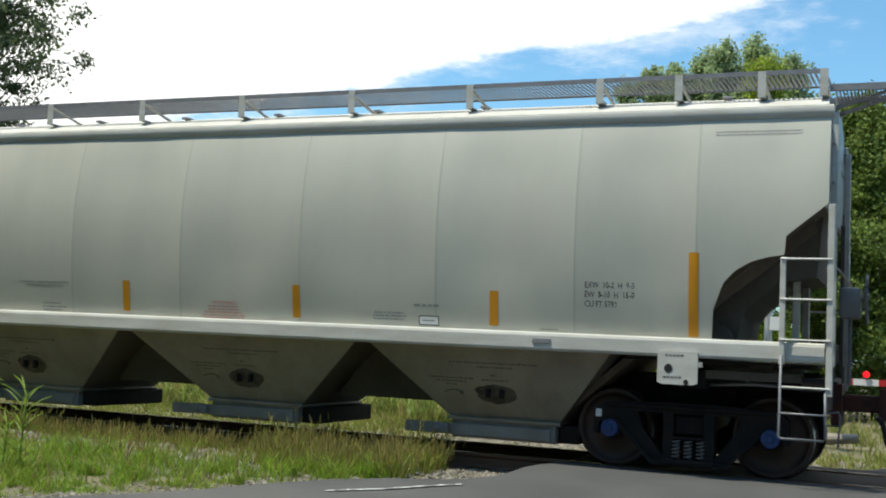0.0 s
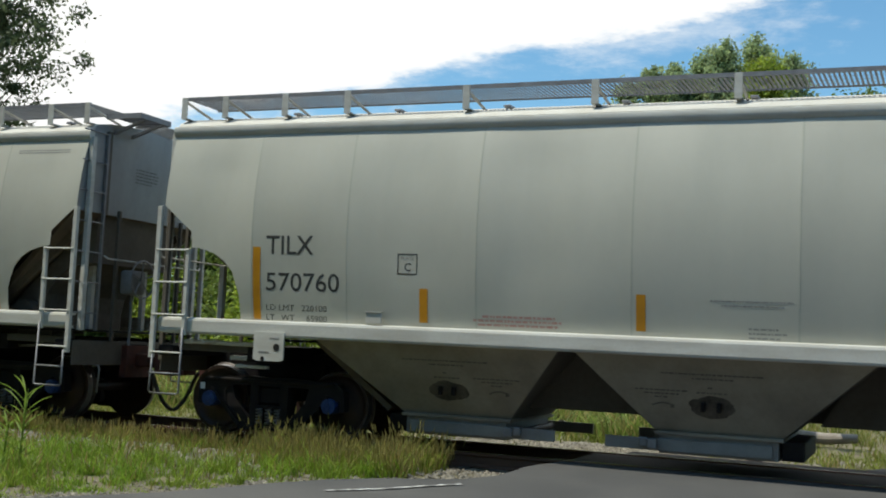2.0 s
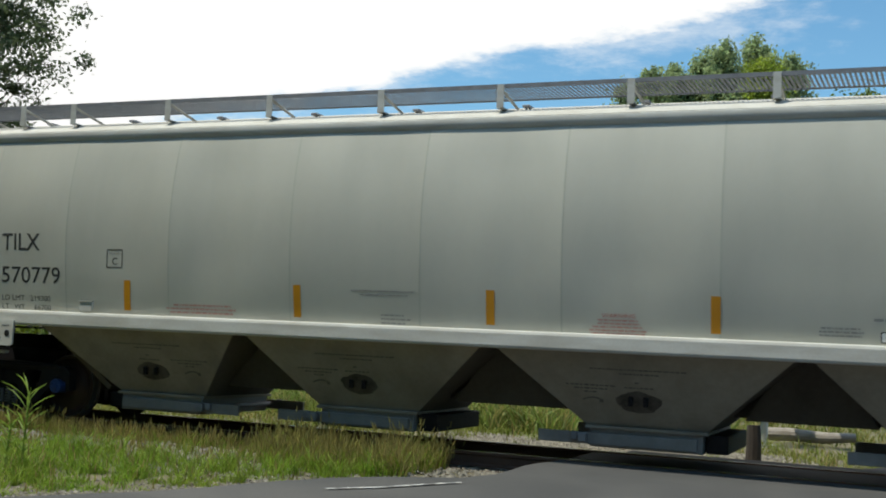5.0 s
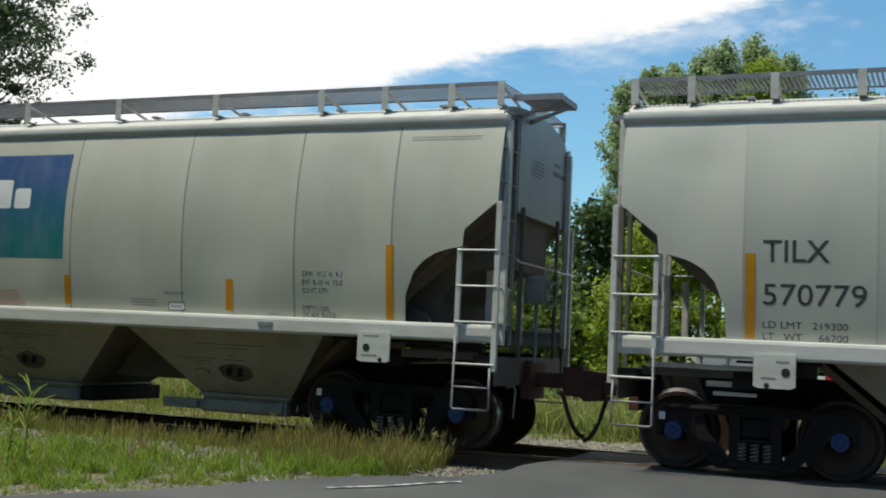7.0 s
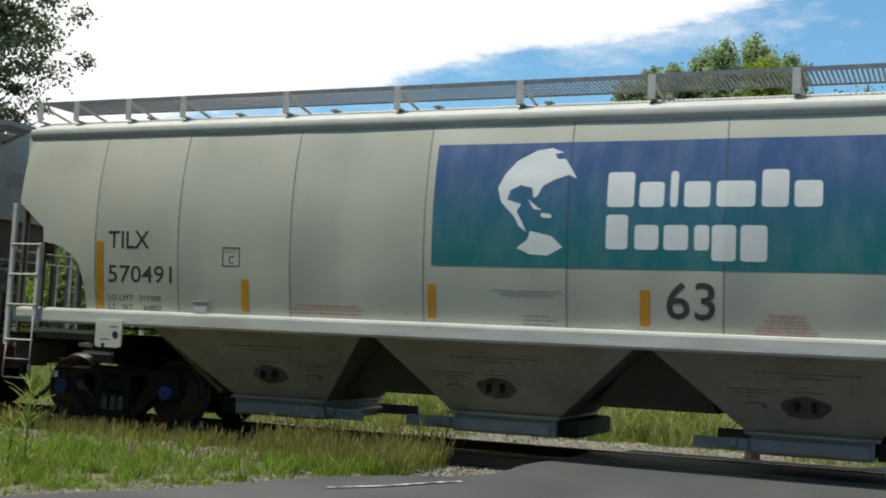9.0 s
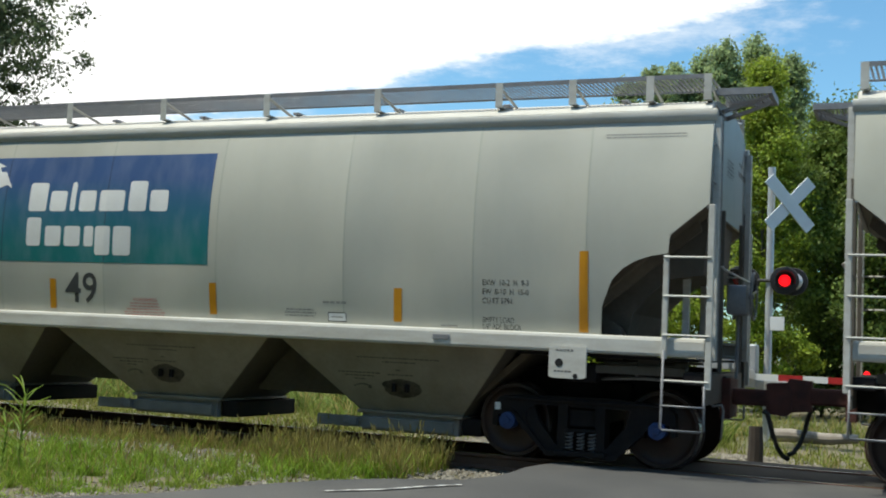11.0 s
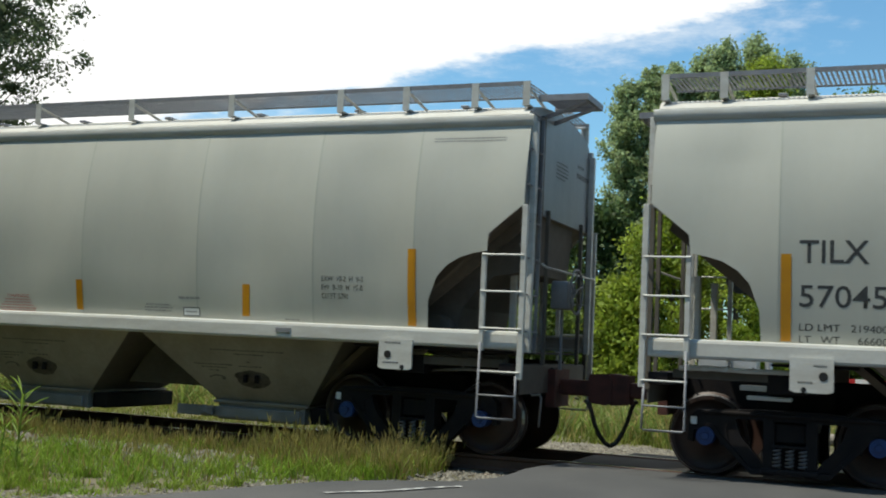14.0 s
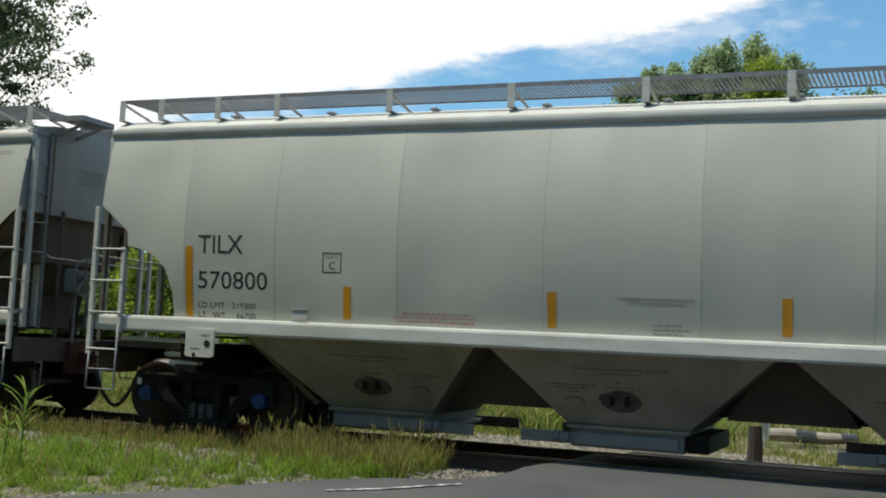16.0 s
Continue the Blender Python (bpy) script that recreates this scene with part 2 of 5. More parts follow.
LOG_WOOD = material("weathered_log", (0.34, 0.31, 0.27), (0.20, 0.17, 0.14), rough=0.9, scale=4, stretch=(1, 4, 4), fine=40, bump=0.6)
CREOSOTE = material("dark_post_wood", (0.035, 0.028, 0.024), (0.06, 0.048, 0.04), rough=0.9, scale=4, fine=40, bump=0.6)
LAMP_BLACK = material("lamp_black", (0.015, 0.015, 0.016), rough=0.5)
MAST_ALU = material("mast_aluminium", (0.55, 0.56, 0.57), (0.45, 0.46, 0.47), rough=0.45, metal=0.5, scale=4, fine=30)
RED_LIT = glow("lit_red_lens", (1.0, 0.008, 0.015), 1.2)
RED_DARK = material("dark_red_lens", (0.20, 0.008, 0.010), rough=0.2)
RED_BAND = material("red_band", (0.50, 0.03, 0.03), rough=0.4)

# ---- mesh helpers ----


def part(name, bm, mat, parent=None, label=""):
    """Links a bmesh as one object, under a thing or a part."""
    me = bpy.data.meshes.new(name)
    bm.to_mesh(me)
    bm.free()
    me.materials.append(mat)
    ob = new(name, me)
    ob.parent = parent
    if label:
        ob["label"] = label
    return ob


def raw(name, verts, faces, mat, parent=None):
    me = bpy.data.meshes.new(name)
    me.from_pydata(verts, [], faces)
    me.materials.append(mat)
    ob = new(name, me)
    ob.parent = parent
    return ob


def smooth(ob):
    for poly in ob.data.polygons:
        poly.use_smooth = True
    return ob


def box(bm, x0, x1, y0, y1, z0, z1, bevel=0.0):
    r = bmesh.ops.create_cube(bm, size=1.0, matrix=Matrix.Translation(((x0 + x1) / 2, (y0 + y1) / 2, (z0 + z1) / 2)) @ Matrix.Diagonal((abs(x1 - x0), abs(y1 - y0), abs(z1 - z0), 1)))
    if bevel:
        edges = list({e for v in r["verts"] for e in v.link_edges})
        bmesh.ops.bevel(bm, geom=edges, offset=bevel, segments=2, affect="EDGES", profile=0.5)
    return bm


def prism(bm, outline, y0, y1):
    """A flat outline in x and z, with thickness from y0 to y1."""
    a = [bm.verts.new((x, y0, z)) for x, z in outline]
    b = [bm.verts.new((x, y1, z)) for x, z in outline]
    n = len(outline)
    bm.faces.new(a)
    bm.faces.new(b[::-1])
    for i in range(n):
        bm.faces.new((a[(i + 1) % n], a[i], b[i], b[(i + 1) % n]))
    return bm


def tube(bm, pts, r, n=8, radii=None):
    """A round bar along points."""
    pts = [Vector(p) for p in pts]
    rings = []
    for i, p in enumerate(pts):
        d = (pts[min(i + 1, len(pts) - 1)] - pts[max(i - 1, 0)]).normalized()
        side = d.cross(Vector((0, 0, 1)) if abs(d.z) < 0.9 else Vector((1, 0, 0))).normalized()
        up = side.cross(d)
        rr = radii[i] if radii else r
        rings.append([bm.verts.new(p + side * rr * math.cos(k * math.tau / n) + up * rr * math.sin(k * math.tau / n)) for k in range(n)])
    for a, b in zip(rings, rings[1:]):
        for k in range(n):
            bm.faces.new((a[k], a[(k + 1) % n], b[(k + 1) % n], b[k]))
    bm.faces.new(rings[0][::-1])
    bm.faces.new(rings[-1])
    return bm


def lathe_y(bm, profile, n=40, caps=True):
    """A turned form round the y axis: radius and y."""
    rings = [[bm.verts.new((r * math.cos(k * math.tau / n), y, r * math.sin(k * math.tau / n))) for k in range(n)] for r, y in profile]
    for a, b in zip(rings, rings[1:]):
        for k in range(n):
            bm.faces.new((a[k], a[(k + 1) % n], b[(k + 1) % n], b[k]))
    if caps:
        bm.faces.new(rings[0])
        bm.faces.new(rings[-1][::-1])
    bmesh.ops.recalc_face_normals(bm, faces=bm.faces)
    return bm


def rounded(x0, x1, z0, z1, r, n=5):
    """The outline of a rounded rectangle in x and z."""
    out = []
    for cx, cz, a0 in ((x1 - r, z1 - r, 0), (x0 + r, z1 - r, 90), (x0 + r, z0 + r, 180), (x1 - r, z0 + r, 270)):
        for k in range(n + 1):
            a = radians(a0 + 90 * k / n)
            out.append((cx + r * math.cos(a), cz + r * math.sin(a)))
    return out


def tidy(ob):
    """Writing and gratings too fine to pick apart."""
    ob["kind"] = "stuff"
    return ob

# ---- the hopper car ----
PITCH_LEN = 20.116          # from coupler face to coupler face
HALF = 9.32                 # half the body's length
AXLES = (-8.69, -6.84, 6.85, 8.69)
SEAMS = (-9.30, -7.88, -6.47, -4.70, -2.78, -0.92, 0.92, 2.78, 4.70, 6.47, 7.88, 9.30)


def side_y(z):
    """Half the body's width at a height: the sides bulge."""
    return 1.545 - (0.15 * ((2.82 - z) / 1.30) ** 2 if z < 2.82 else 0.185 * ((z - 2.82) / 1.26) ** 2)


def side_foot(x):
    """The side sheet's lower edge: cut away in a notch at each end."""
    return float(np.interp(abs(x), (0, 8.06, 8.08, 8.19, 8.32, 8.49, 8.66, 8.84, 8.86, 9.30), (1.50, 1.50, 1.88, 2.18, 2.32, 2.42, 2.47, 2.50, 2.71, 3.07)))


def sheet_wave(x, z):
    """How far a sheet is drawn in or out between its seams."""
    i = max(k for k in range(len(SEAMS) - 1) if k == 0 or SEAMS[k] <= x)
    mid, half = (SEAMS[i] + SEAMS[i + 1]) / 2, (SEAMS[i + 1] - SEAMS[i]) / 2
    e = max(0.0, 1 - ((x - mid) / half) ** 2) * max(0.0, min(1.0, (z - 1.6) / 0.7)) * max(0.0, min(1.0, (4.05 - z) / 0.5))
    return e * (-0.022 + 0.044 * noise.noise((x * 0.85, z * 0.45, i * 3.1)))


def skin(x, z):
    """Half the width at a point of the side, with the sheets' waves."""
    return side_y(z) + sheet_wave(x, z)


def side_grid(xs, zs, off):
    """Points on the near side sheet, proud by off."""
    verts, faces = [], []
    for x in xs:
        for k in zs:
            z = k(x) if callable(k) else k
            verts.append((x, -(skin(x, z) + off), z))
    n = len(zs)
    for i in range(len(xs) - 1):
        for j in range(n - 1):
            faces.append((i * n + j, (i + 1) * n + j, (i + 1) * n + j + 1, i * n + j + 1))
    return verts, faces


def side_panel(i, car):
    x0, x1 = SEAMS[i] + 0.004, SEAMS[i + 1] - 0.004
    stops = sorted({x0, x1, *[x for x in (-8.86, -8.84, -8.66, -8.49, -8.32, -8.19, -8.08, -8.06, 8.06, 8.08, 8.19, 8.32, 8.49, 8.66, 8.84, 8.86) if x0 < x < x1], *np.linspace(x0, x1, 13)[1:-1]})
    rise = [(lambda x, k=k: side_foot(x) + (4.10 - side_foot(x)) * k / 16) for k in range(17)]
    v, f = side_grid(stops, rise, 0.0)
    # turned sheet edge, so that the plate has thickness
    n = len(v)
    v += [(x, y + 0.008, z) for x, y, z in v]
    f += [tuple(n + k for k in q[::-1]) for q in f]
    m, c = len(rise), len(stops)
    rim = [k for k in range(m)] + [j * m + m - 1 for j in range(1, c)] + [(c - 1) * m + k for k in range(m - 2, -1, -1)] + [j * m for j in range(c - 2, 0, -1)]
    f += [(a, b, b + n, a + n) for a, b in zip(rim, rim[1:] + rim[:1])]
    return smooth_faces(raw("side_panel", v, f, CAR_GREY, car))


def smooth_faces(ob):
    smooth(ob)
    ob.data.set_sharp_from_angle(angle=radians(40))
    return ob


def mirror_y(ob):
    """The same part on the other side."""
    c = ob.copy()
    scene.collection.objects.link(c)
    c.matrix_basis = Matrix.Diagonal((1, -1, 1, 1)) @ ob.matrix_basis
    return c


def turned(ob):
    """The same part at the other end and side, turned about the car's middle."""
    c = ob.copy()
    scene.collection.objects.link(c)
    c.matrix_basis = pose(0, 0, 0, 0, 0, 180) @ ob.matrix_basis
    return c


def mirrored_x(ob):
    c = ob.copy()
    scene.collection.objects.link(c)
    c.matrix_basis = Matrix.Diagonal((-1, 1, 1, 1)) @ ob.matrix_basis
    return c


def wheelset(x, car):
    bm = bmesh.new()
    for s in (-1, 1):
        lathe_y(bm, [(0.09, s * 0.90), (0.14, s * 0.83), (0.16, s * 0.815), (0.33, s * 0.775), (0.38, s * 0.79), (0.405, s * 0.815), (0.448, s * 0.815), (0.457, s * 0.79), (0.462, s * 0.72), (0.49, s * 0.70), (0.485, s * 0.675), (0.40, s * 0.685), (0.16, s * 0.70), (0.09, s * 0.66)], 48)
    lathe_y(bm, [(0.085, -0.70), (0.075, 0.0), (0.085, 0.70)], 16)
    w = smooth_faces(part("wheelset", bm, WHEEL_RUST, car, "rusty steel wheels on one axle"))
    w.location = (x, 0, 0.457)
    for s in (-1, 1):
        bm = bmesh.new()
        lathe_y(bm, [(0.449, s * 0.8155), (0.4585, s * 0.79), (0.4635, s * 0.73)], 48, False)
        smooth_faces(part("tread", bm, TREAD, w, "polished running tread"))
        bm = bmesh.new()
        lathe_y(bm, [(0.10, s * 0.90), (0.105, s * 1.09), (0.10, s * 1.115), (0.045, s * 1.118), (0.04, s * 1.135), (0.01, s * 1.135)], 24)
        for k in range(3):
            a = k * math.tau / 3
            bmesh.ops.create_cube(bm, size=0.028, matrix=Matrix.Translation((0.07 * math.cos(a), s * 1.12, 0.065 * math.sin(a))))
        smooth_faces(part("bearing_cap", bm, CAP_BLUE, w, "blue bearing end cap"))
    return w


def truck(xc, car):
    """A cast side frame on each side, springs, bolster."""
    h = 0.885
    bm = bmesh.new()
    box(bm, xc - 0.20, xc + 0.20, -0.95, 0.95, 0.46, 0.74, 0.03)
    box(bm, xc - 0.45, xc + 0.45, -0.35, 0.35, 0.66, 0.98, 0.03)
    for s in (-1, 1):
        box(bm, xc - 0.29, xc + 0.29, *sorted((s * 0.80, s * 0.92)), 0.14, 0.52, 0.01)
    truck_ob = part("truck", bm, TRUCK_BLACK, car, "black cast steel bogie")
    for s in (-1, 1):
        bm = bmesh.new()
        y0, y1 = s * 0.90, s * 1.05
        # top chord, with pedestals over the bearings
        prism(bm, [(xc + x, z) for x, z in ((-1.10, 0.52), (-1.12, 0.66), (-1.02, 0.75), (-0.34, 0.79), (0.34, 0.79), (1.02, 0.75), (1.12, 0.66), (1.10, 0.52), (0.74, 0.56), (0.58, 0.67), (-0.58, 0.67), (-0.74, 0.56))], y0, y1)
        for e in (-1, 1):
            X = lambda a: xc + e * a
            prism(bm, [(X(x), z) for x, z in ((0.92, 0.60), (0.75, 0.40), (0.42, 0.07), (0.16, 0.07), (0.16, 0.15), (0.29, 0.18), (0.54, 0.48), (0.60, 0.67))][::e], y0 + 0.01 * s, y1 - 0.015 * s)
            # raised ribs along the arm, as on a casting
            prism(bm, [(X(x), z) for x, z in ((0.92, 0.60), (0.86, 0.60), (0.42, 0.13), (0.17, 0.13), (0.17, 0.07), (0.42, 0.07), (0.75, 0.40))][::e], y1 - 0.02 * s, y1 + 0.025 * s)
            prism(bm, [(X(0.29), 0.70), (X(0.17), 0.70), (X(0.17), 0.10), (X(0.29), 0.14)][::e], y0, y1 + 0.01 * s)
            prism(bm, [(X(0.80), 0.60), (X(0.70), 0.60), (X(0.67), 0.37), (X(0.76), 0.36)][::e], y0, y1)
            prism(bm, [(X(1.12), 0.62), (X(1.05), 0.60), (X(1.07), 0.38), (X(1.13), 0.40)][::e], y0, y1)
        box(bm, xc - 0.98, xc + 0.98, *sorted((y1 - 0.02 * s, y1 + 0.03 * s)), 0.715, 0.755, 0.012)
        box(bm, xc - 0.31, xc + 0.31, *sorted((y0 - 0.03 * s, y1 + 0.06 * s)), 0.085, 0.15, 0.015)
        box(bm, xc - 0.17, xc + 0.17, *sorted((s * 0.86, s * 1.0)), 0.43, 0.65, 0.02)
        box(bm, xc - 0.19, xc + 0.19, *sorted((s * 0.88, s * 1.07)), 0.375, 0.41, 0.01)
        bmesh.ops.recalc_face_normals(bm, faces=bm.faces)
        part("side_frame", bm, TRUCK_BLACK, truck_ob)
        if s < 0:
            bm = bmesh.new()
            box(bm, xc - 1.10, xc - 1.03, -1.058, -1.048, 0.58, 0.67)
            part("tag", bm, WHITE_PAINT, truck_ob, "small white data tag")
        for k in (-0.14, 0.0, 0.14):
            bm = bmesh.new()
            pts = [(xc + k + 0.042 * math.cos(a), s * 1.05 + 0.042 * math.sin(a), 0.155 + 0.21 * a / (math.tau * 5)) for a in np.linspace(0, math.tau * 5, 50)]
            tube(bm, pts, 0.011, 5)
            smooth(part("spring", bm, SPRING_STEEL, truck_ob, "steel coil spring, paled for the light on it"))
    return truck_ob


def ladder(car):
    """The side ladder at the right end of the near side, with its hanging step."""
    bm = bmesh.new()
    box(bm, 9.30, 9.37, -1.60, -1.545, 0.98, 3.05, 0.006)
    box(bm, 9.303, 9.375, -1.37, -1.29, 1.30, 4.10, 0.006)
    box(bm, 8.81, 8.87, -1.60, -1.55, 1.30, 2.47, 0.006)
    for z in (2.45, 2.01, 1.57, 1.06):
        tube(bm, [(8.82, -1.60, z), (9.34, -1.60, z)], 0.014, 6)
    L1 = part("ladder", bm, SILL_GREY, car, "light grey side ladder")
    bm = bmesh.new()
    tube(bm, [(8.84, -1.60, 1.40), (8.83, -1.62, 0.53), (8.86, -1.62, 0.51), (9.29, -1.62, 0.51), (9.31, -1.62, 0.53), (9.30, -1.60, 1.02)], 0.014, 6)
    tube(bm, [(8.83, -1.62, 0.78), (9.31, -1.62, 0.78)], 0.012, 6)
    smooth(part("step", bm, GALV, L1, "hanging sill step"))
    return L1


def end_fittings(car):
    """What stands at the right end: sheets, posts, ladder, platform, coupler, hose, brake gear."""
    made = []
    # vertical end sheet with rounded shoulders, its shade and sky tint in the colour
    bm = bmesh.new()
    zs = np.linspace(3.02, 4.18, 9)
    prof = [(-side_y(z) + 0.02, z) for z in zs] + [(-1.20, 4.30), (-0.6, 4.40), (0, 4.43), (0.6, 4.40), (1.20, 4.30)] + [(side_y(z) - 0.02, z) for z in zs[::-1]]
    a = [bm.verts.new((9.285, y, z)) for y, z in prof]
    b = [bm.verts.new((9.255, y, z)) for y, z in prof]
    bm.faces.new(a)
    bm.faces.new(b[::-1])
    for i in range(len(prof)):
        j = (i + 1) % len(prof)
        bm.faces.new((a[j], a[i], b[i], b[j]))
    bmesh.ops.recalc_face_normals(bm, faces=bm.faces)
    made.append(part("end_sheet", bm, END_SHADE, car))
    # slope sheet under it: brown dirt, with the underside's shade put into the colour
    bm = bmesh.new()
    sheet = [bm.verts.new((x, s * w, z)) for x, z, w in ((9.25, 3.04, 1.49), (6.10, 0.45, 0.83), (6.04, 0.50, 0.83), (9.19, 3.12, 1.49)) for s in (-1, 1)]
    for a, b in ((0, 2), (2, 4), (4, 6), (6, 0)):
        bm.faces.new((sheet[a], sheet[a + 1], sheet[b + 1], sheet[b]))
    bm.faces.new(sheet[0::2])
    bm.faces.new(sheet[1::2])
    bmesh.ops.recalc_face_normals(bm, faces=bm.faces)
    made.append(part("slope_sheet", bm, SLOPE_GREY, car, "dirty brown-grey sloping end sheet, underside shade in its colour"))
    # the web under the slope that carries it down to the sill, recess shade in its colour
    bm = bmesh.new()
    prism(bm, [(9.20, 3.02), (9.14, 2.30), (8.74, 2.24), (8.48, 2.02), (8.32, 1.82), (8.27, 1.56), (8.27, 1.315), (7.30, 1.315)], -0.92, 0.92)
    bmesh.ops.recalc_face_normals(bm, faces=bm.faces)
    made.append(part("slope_web", bm, GRIME_SHADE, car, "dark web under the slope, grime and shade in its colour"))
    # dark channel behind the end ladder's rungs
    bm = bmesh.new()
    prism_x(bm, [(-0.99, 3.0), (-0.99, 4.24), (-0.90, 4.24), (-0.90, 3.0)], 9.287, 9.335)
    made.append(part("end_channel_post", bm, GRIME_SHADE, car))
    # slope stiffeners, in the same shaded colour
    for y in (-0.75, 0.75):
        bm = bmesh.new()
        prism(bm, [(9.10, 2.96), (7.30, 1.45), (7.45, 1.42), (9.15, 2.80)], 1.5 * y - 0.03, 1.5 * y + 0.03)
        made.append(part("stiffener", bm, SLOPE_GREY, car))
    # corner and end posts
    for x, y, z0, z1, w in ((9.30, 1.40, 0.95, 3.3, 0.06), (9.31, -0.60, 1.15, 3.10, 0.05), (9.31, 0.95, 1.15, 3.10, 0.05), (8.90, -0.62, 1.32, 2.30, 0.08), (8.90, 0.62, 1.32, 2.30, 0.08)):
        bm = bmesh.new()
        box(bm, x - w / 2, x + w / 2, y - w / 2, y + w / 2, z0, z1, 0.006)
        made.append(part("end_post", bm, SILL_GREY if x < 9 else GRIME_SHADE, car))
    # end ladder
    bm = bmesh.new()
    box(bm, 9.30, 9.34, -1.00, -0.96, 1.30, 4.20)
    for z in np.arange(1.55, 4.2, 0.44):
        tube(bm, [(9.33, -1.52, z), (9.33, -0.95, z)], 0.012, 6)
    made.append(part("end_ladder", bm, GALV, car))
    bm = bmesh.new()
    tube(bm, [(9.36, -0.95, 2.40), (9.40, -0.9, 2.36), (9.40, 1.40, 2.36), (9.34, 1.5, 2.40)], 0.014, 6)
    made.append(smooth(part("handrail", bm, SILL_GREY, car)))
    # crossover platform at the roof
    bm = bmesh.new()
    box(bm, 9.25, 9.88, -0.98, -0.94, 4.43, 4.51)
    box(bm, 9.25, 9.88, -0.30, -0.26, 4.43, 4.51)
    box(bm, 9.84, 9.88, -0.94, -0.30, 4.43, 4.51)
    for y in (-0.8, -0.4):
        prism(bm, [(9.20, 4.20), (9.20, 4.26), (9.85, 4.46), (9.85, 4.43)], y - 0.02, y + 0.02)
    made.append(part("crossover_platform", bm, GALV, car))
    bm = bmesh.new()
    for k in range(14):
        x = 9.34 + k * 0.04
        box(bm, x - 0.05, x - 0.035, -0.94, -0.30, 4.47, 4.50)
    made.append(tidy(part("platform_grating", bm, GALV, car)))
    # end sill and draft sill
    bm = bmesh.new()
    box(bm, 9.05, 9.28, -1.50, 1.50, 1.02, 1.16, 0.01)
    box(bm, 6.2, 9.34, -0.24, 0.24, 0.74, 1.12, 0.01)
    box(bm, 7.60, 8.0, -1.30, 1.30, 0.98, 1.20, 0.01)
    box(bm, 8.0, 9.1, -0.80, -0.74, 1.04, 1.14)
    made.append(part("draft_sill", bm, TRUCK_BLACK, car))
    for y in (-1.27, 1.27):
        bm = bmesh.new()
        box(bm, 7.98, 9.04, y - 0.03, y + 0.03, 1.10, 1.20, 0.008)
        made.append(part("end_channel", bm, GRIME_SHADE, car))
    bm = bmesh.new()
    tube(bm, [(8.0, -1.05, 1.03), (8.5, -1.06, 1.06), (9.05, -1.05, 1.04)], 0.022, 8)
    tube(bm, [(8.42, -1.06, 1.06), (8.45, -1.06, 1.24)], 0.015, 6)
    made.append(smooth(part("brake_pipe", bm, GALV, car)))
    # coupler
    bm = bmesh.new()
    box(bm, 9.25, 9.85, -0.10, 0.10, 0.78, 0.98, 0.03)
    prism(bm, [(9.80, 0.70), (9.80, 1.06), (10.05, 1.08), (10.10, 0.98), (10.10, 0.74), (10.03, 0.68)], -0.17, 0.14)
    prism(bm, [(9.28, 0.62), (9.28, 1.10), (9.40, 1.10), (9.40, 0.62)], -0.32, 0.32)
    bmesh.ops.recalc_face_normals(bm, faces=bm.faces)
    made.append(part("coupler", bm, COUPLER_RUST, car, "rust-brown steel coupler"))
    # air hose
    bm = bmesh.new()
    tube(bm, [(9.78, -0.26, 0.74), (9.83, -0.25, 0.70), (9.86, -0.22, 0.60), (9.89, -0.17, 0.45), (9.94, -0.10, 0.30), (10.0, -0.04, 0.20), (10.058, 0.0, 0.165)], 0.030, 8)
    made.append(smooth(part("air_hose", bm, RUBBER, car)))
    bm = bmesh.new()
    tube(bm, [(9.28, -0.9, 0.80), (9.30, -0.95, 0.78), (9.40, -0.95, 0.80), (9.42, -0.95, 0.74), (9.40, -0.95, 0.40)], 0.014, 6)
    made.append(smooth(part("uncoupling_lever", bm, GALV, car)))
    # end sill plate, and stencilled lines on the end sheet
    bm = bmesh.new()
    box(bm, 9.281, 9.30, -1.42, 1.42, 0.80, 1.15, 0.006)
    made.append(part("end_sill", bm, GRIME_SHADE, car))
    rng = random.Random(4)
    verts, faces = [], []
    for z, a, b, h in ((3.86, 0.75, 1.05, 0.05), (3.72, 0.70, 1.30, 0.07), (3.78, -0.25, 0.20, 0.02), (3.73, -0.25, 0.30, 0.02), (3.68, -0.25, 0.25, 0.02), (3.63, -0.25, 0.22, 0.02), (3.58, -0.25, 0.12, 0.02)):
        y = a
        while y < b:
            w = rng.uniform(0.03, 0.09)
            n = len(verts)
            verts += [(9.289, y, z), (9.289, y + w, z), (9.289, y + w, z + h), (9.289, y, z + h)]
            faces.append((n, n + 1, n + 2, n + 3))
            y += w + 0.02
    made.append(tagged(raw("end_stencil", verts, faces, INK_MID, car), kind="stuff"))
    # air reservoir and its bracket under the slope
    bm = bmesh.new()
    bmesh.ops.create_cone(bm, cap_ends=True, segments=20, radius1=0.20, radius2=0.20, depth=1.0, matrix=pose(8.05, -0.60, 1.52, 90, 0, 0))
    box(bm, 7.90, 8.24, -1.0, -0.25, 1.22, 1.34, 0.01)
    made.append(part("air_reservoir", bm, GRIME_SHADE, car))
    # hand brake: a grey gear case with a spoked wheel, on the end
    bm = bmesh.new()
    box(bm, 9.36, 9.60, -0.56, -0.24, 1.86, 2.22, 0.04)
    tube(bm, [(9.48, -0.40, 1.88), (9.48, -0.40, 1.10)], 0.022, 8)
    case = smooth_faces(part("hand_brake", bm, GALV, car, "grey hand brake gear case"))
    made.append(case)
    bm = bmesh.new()
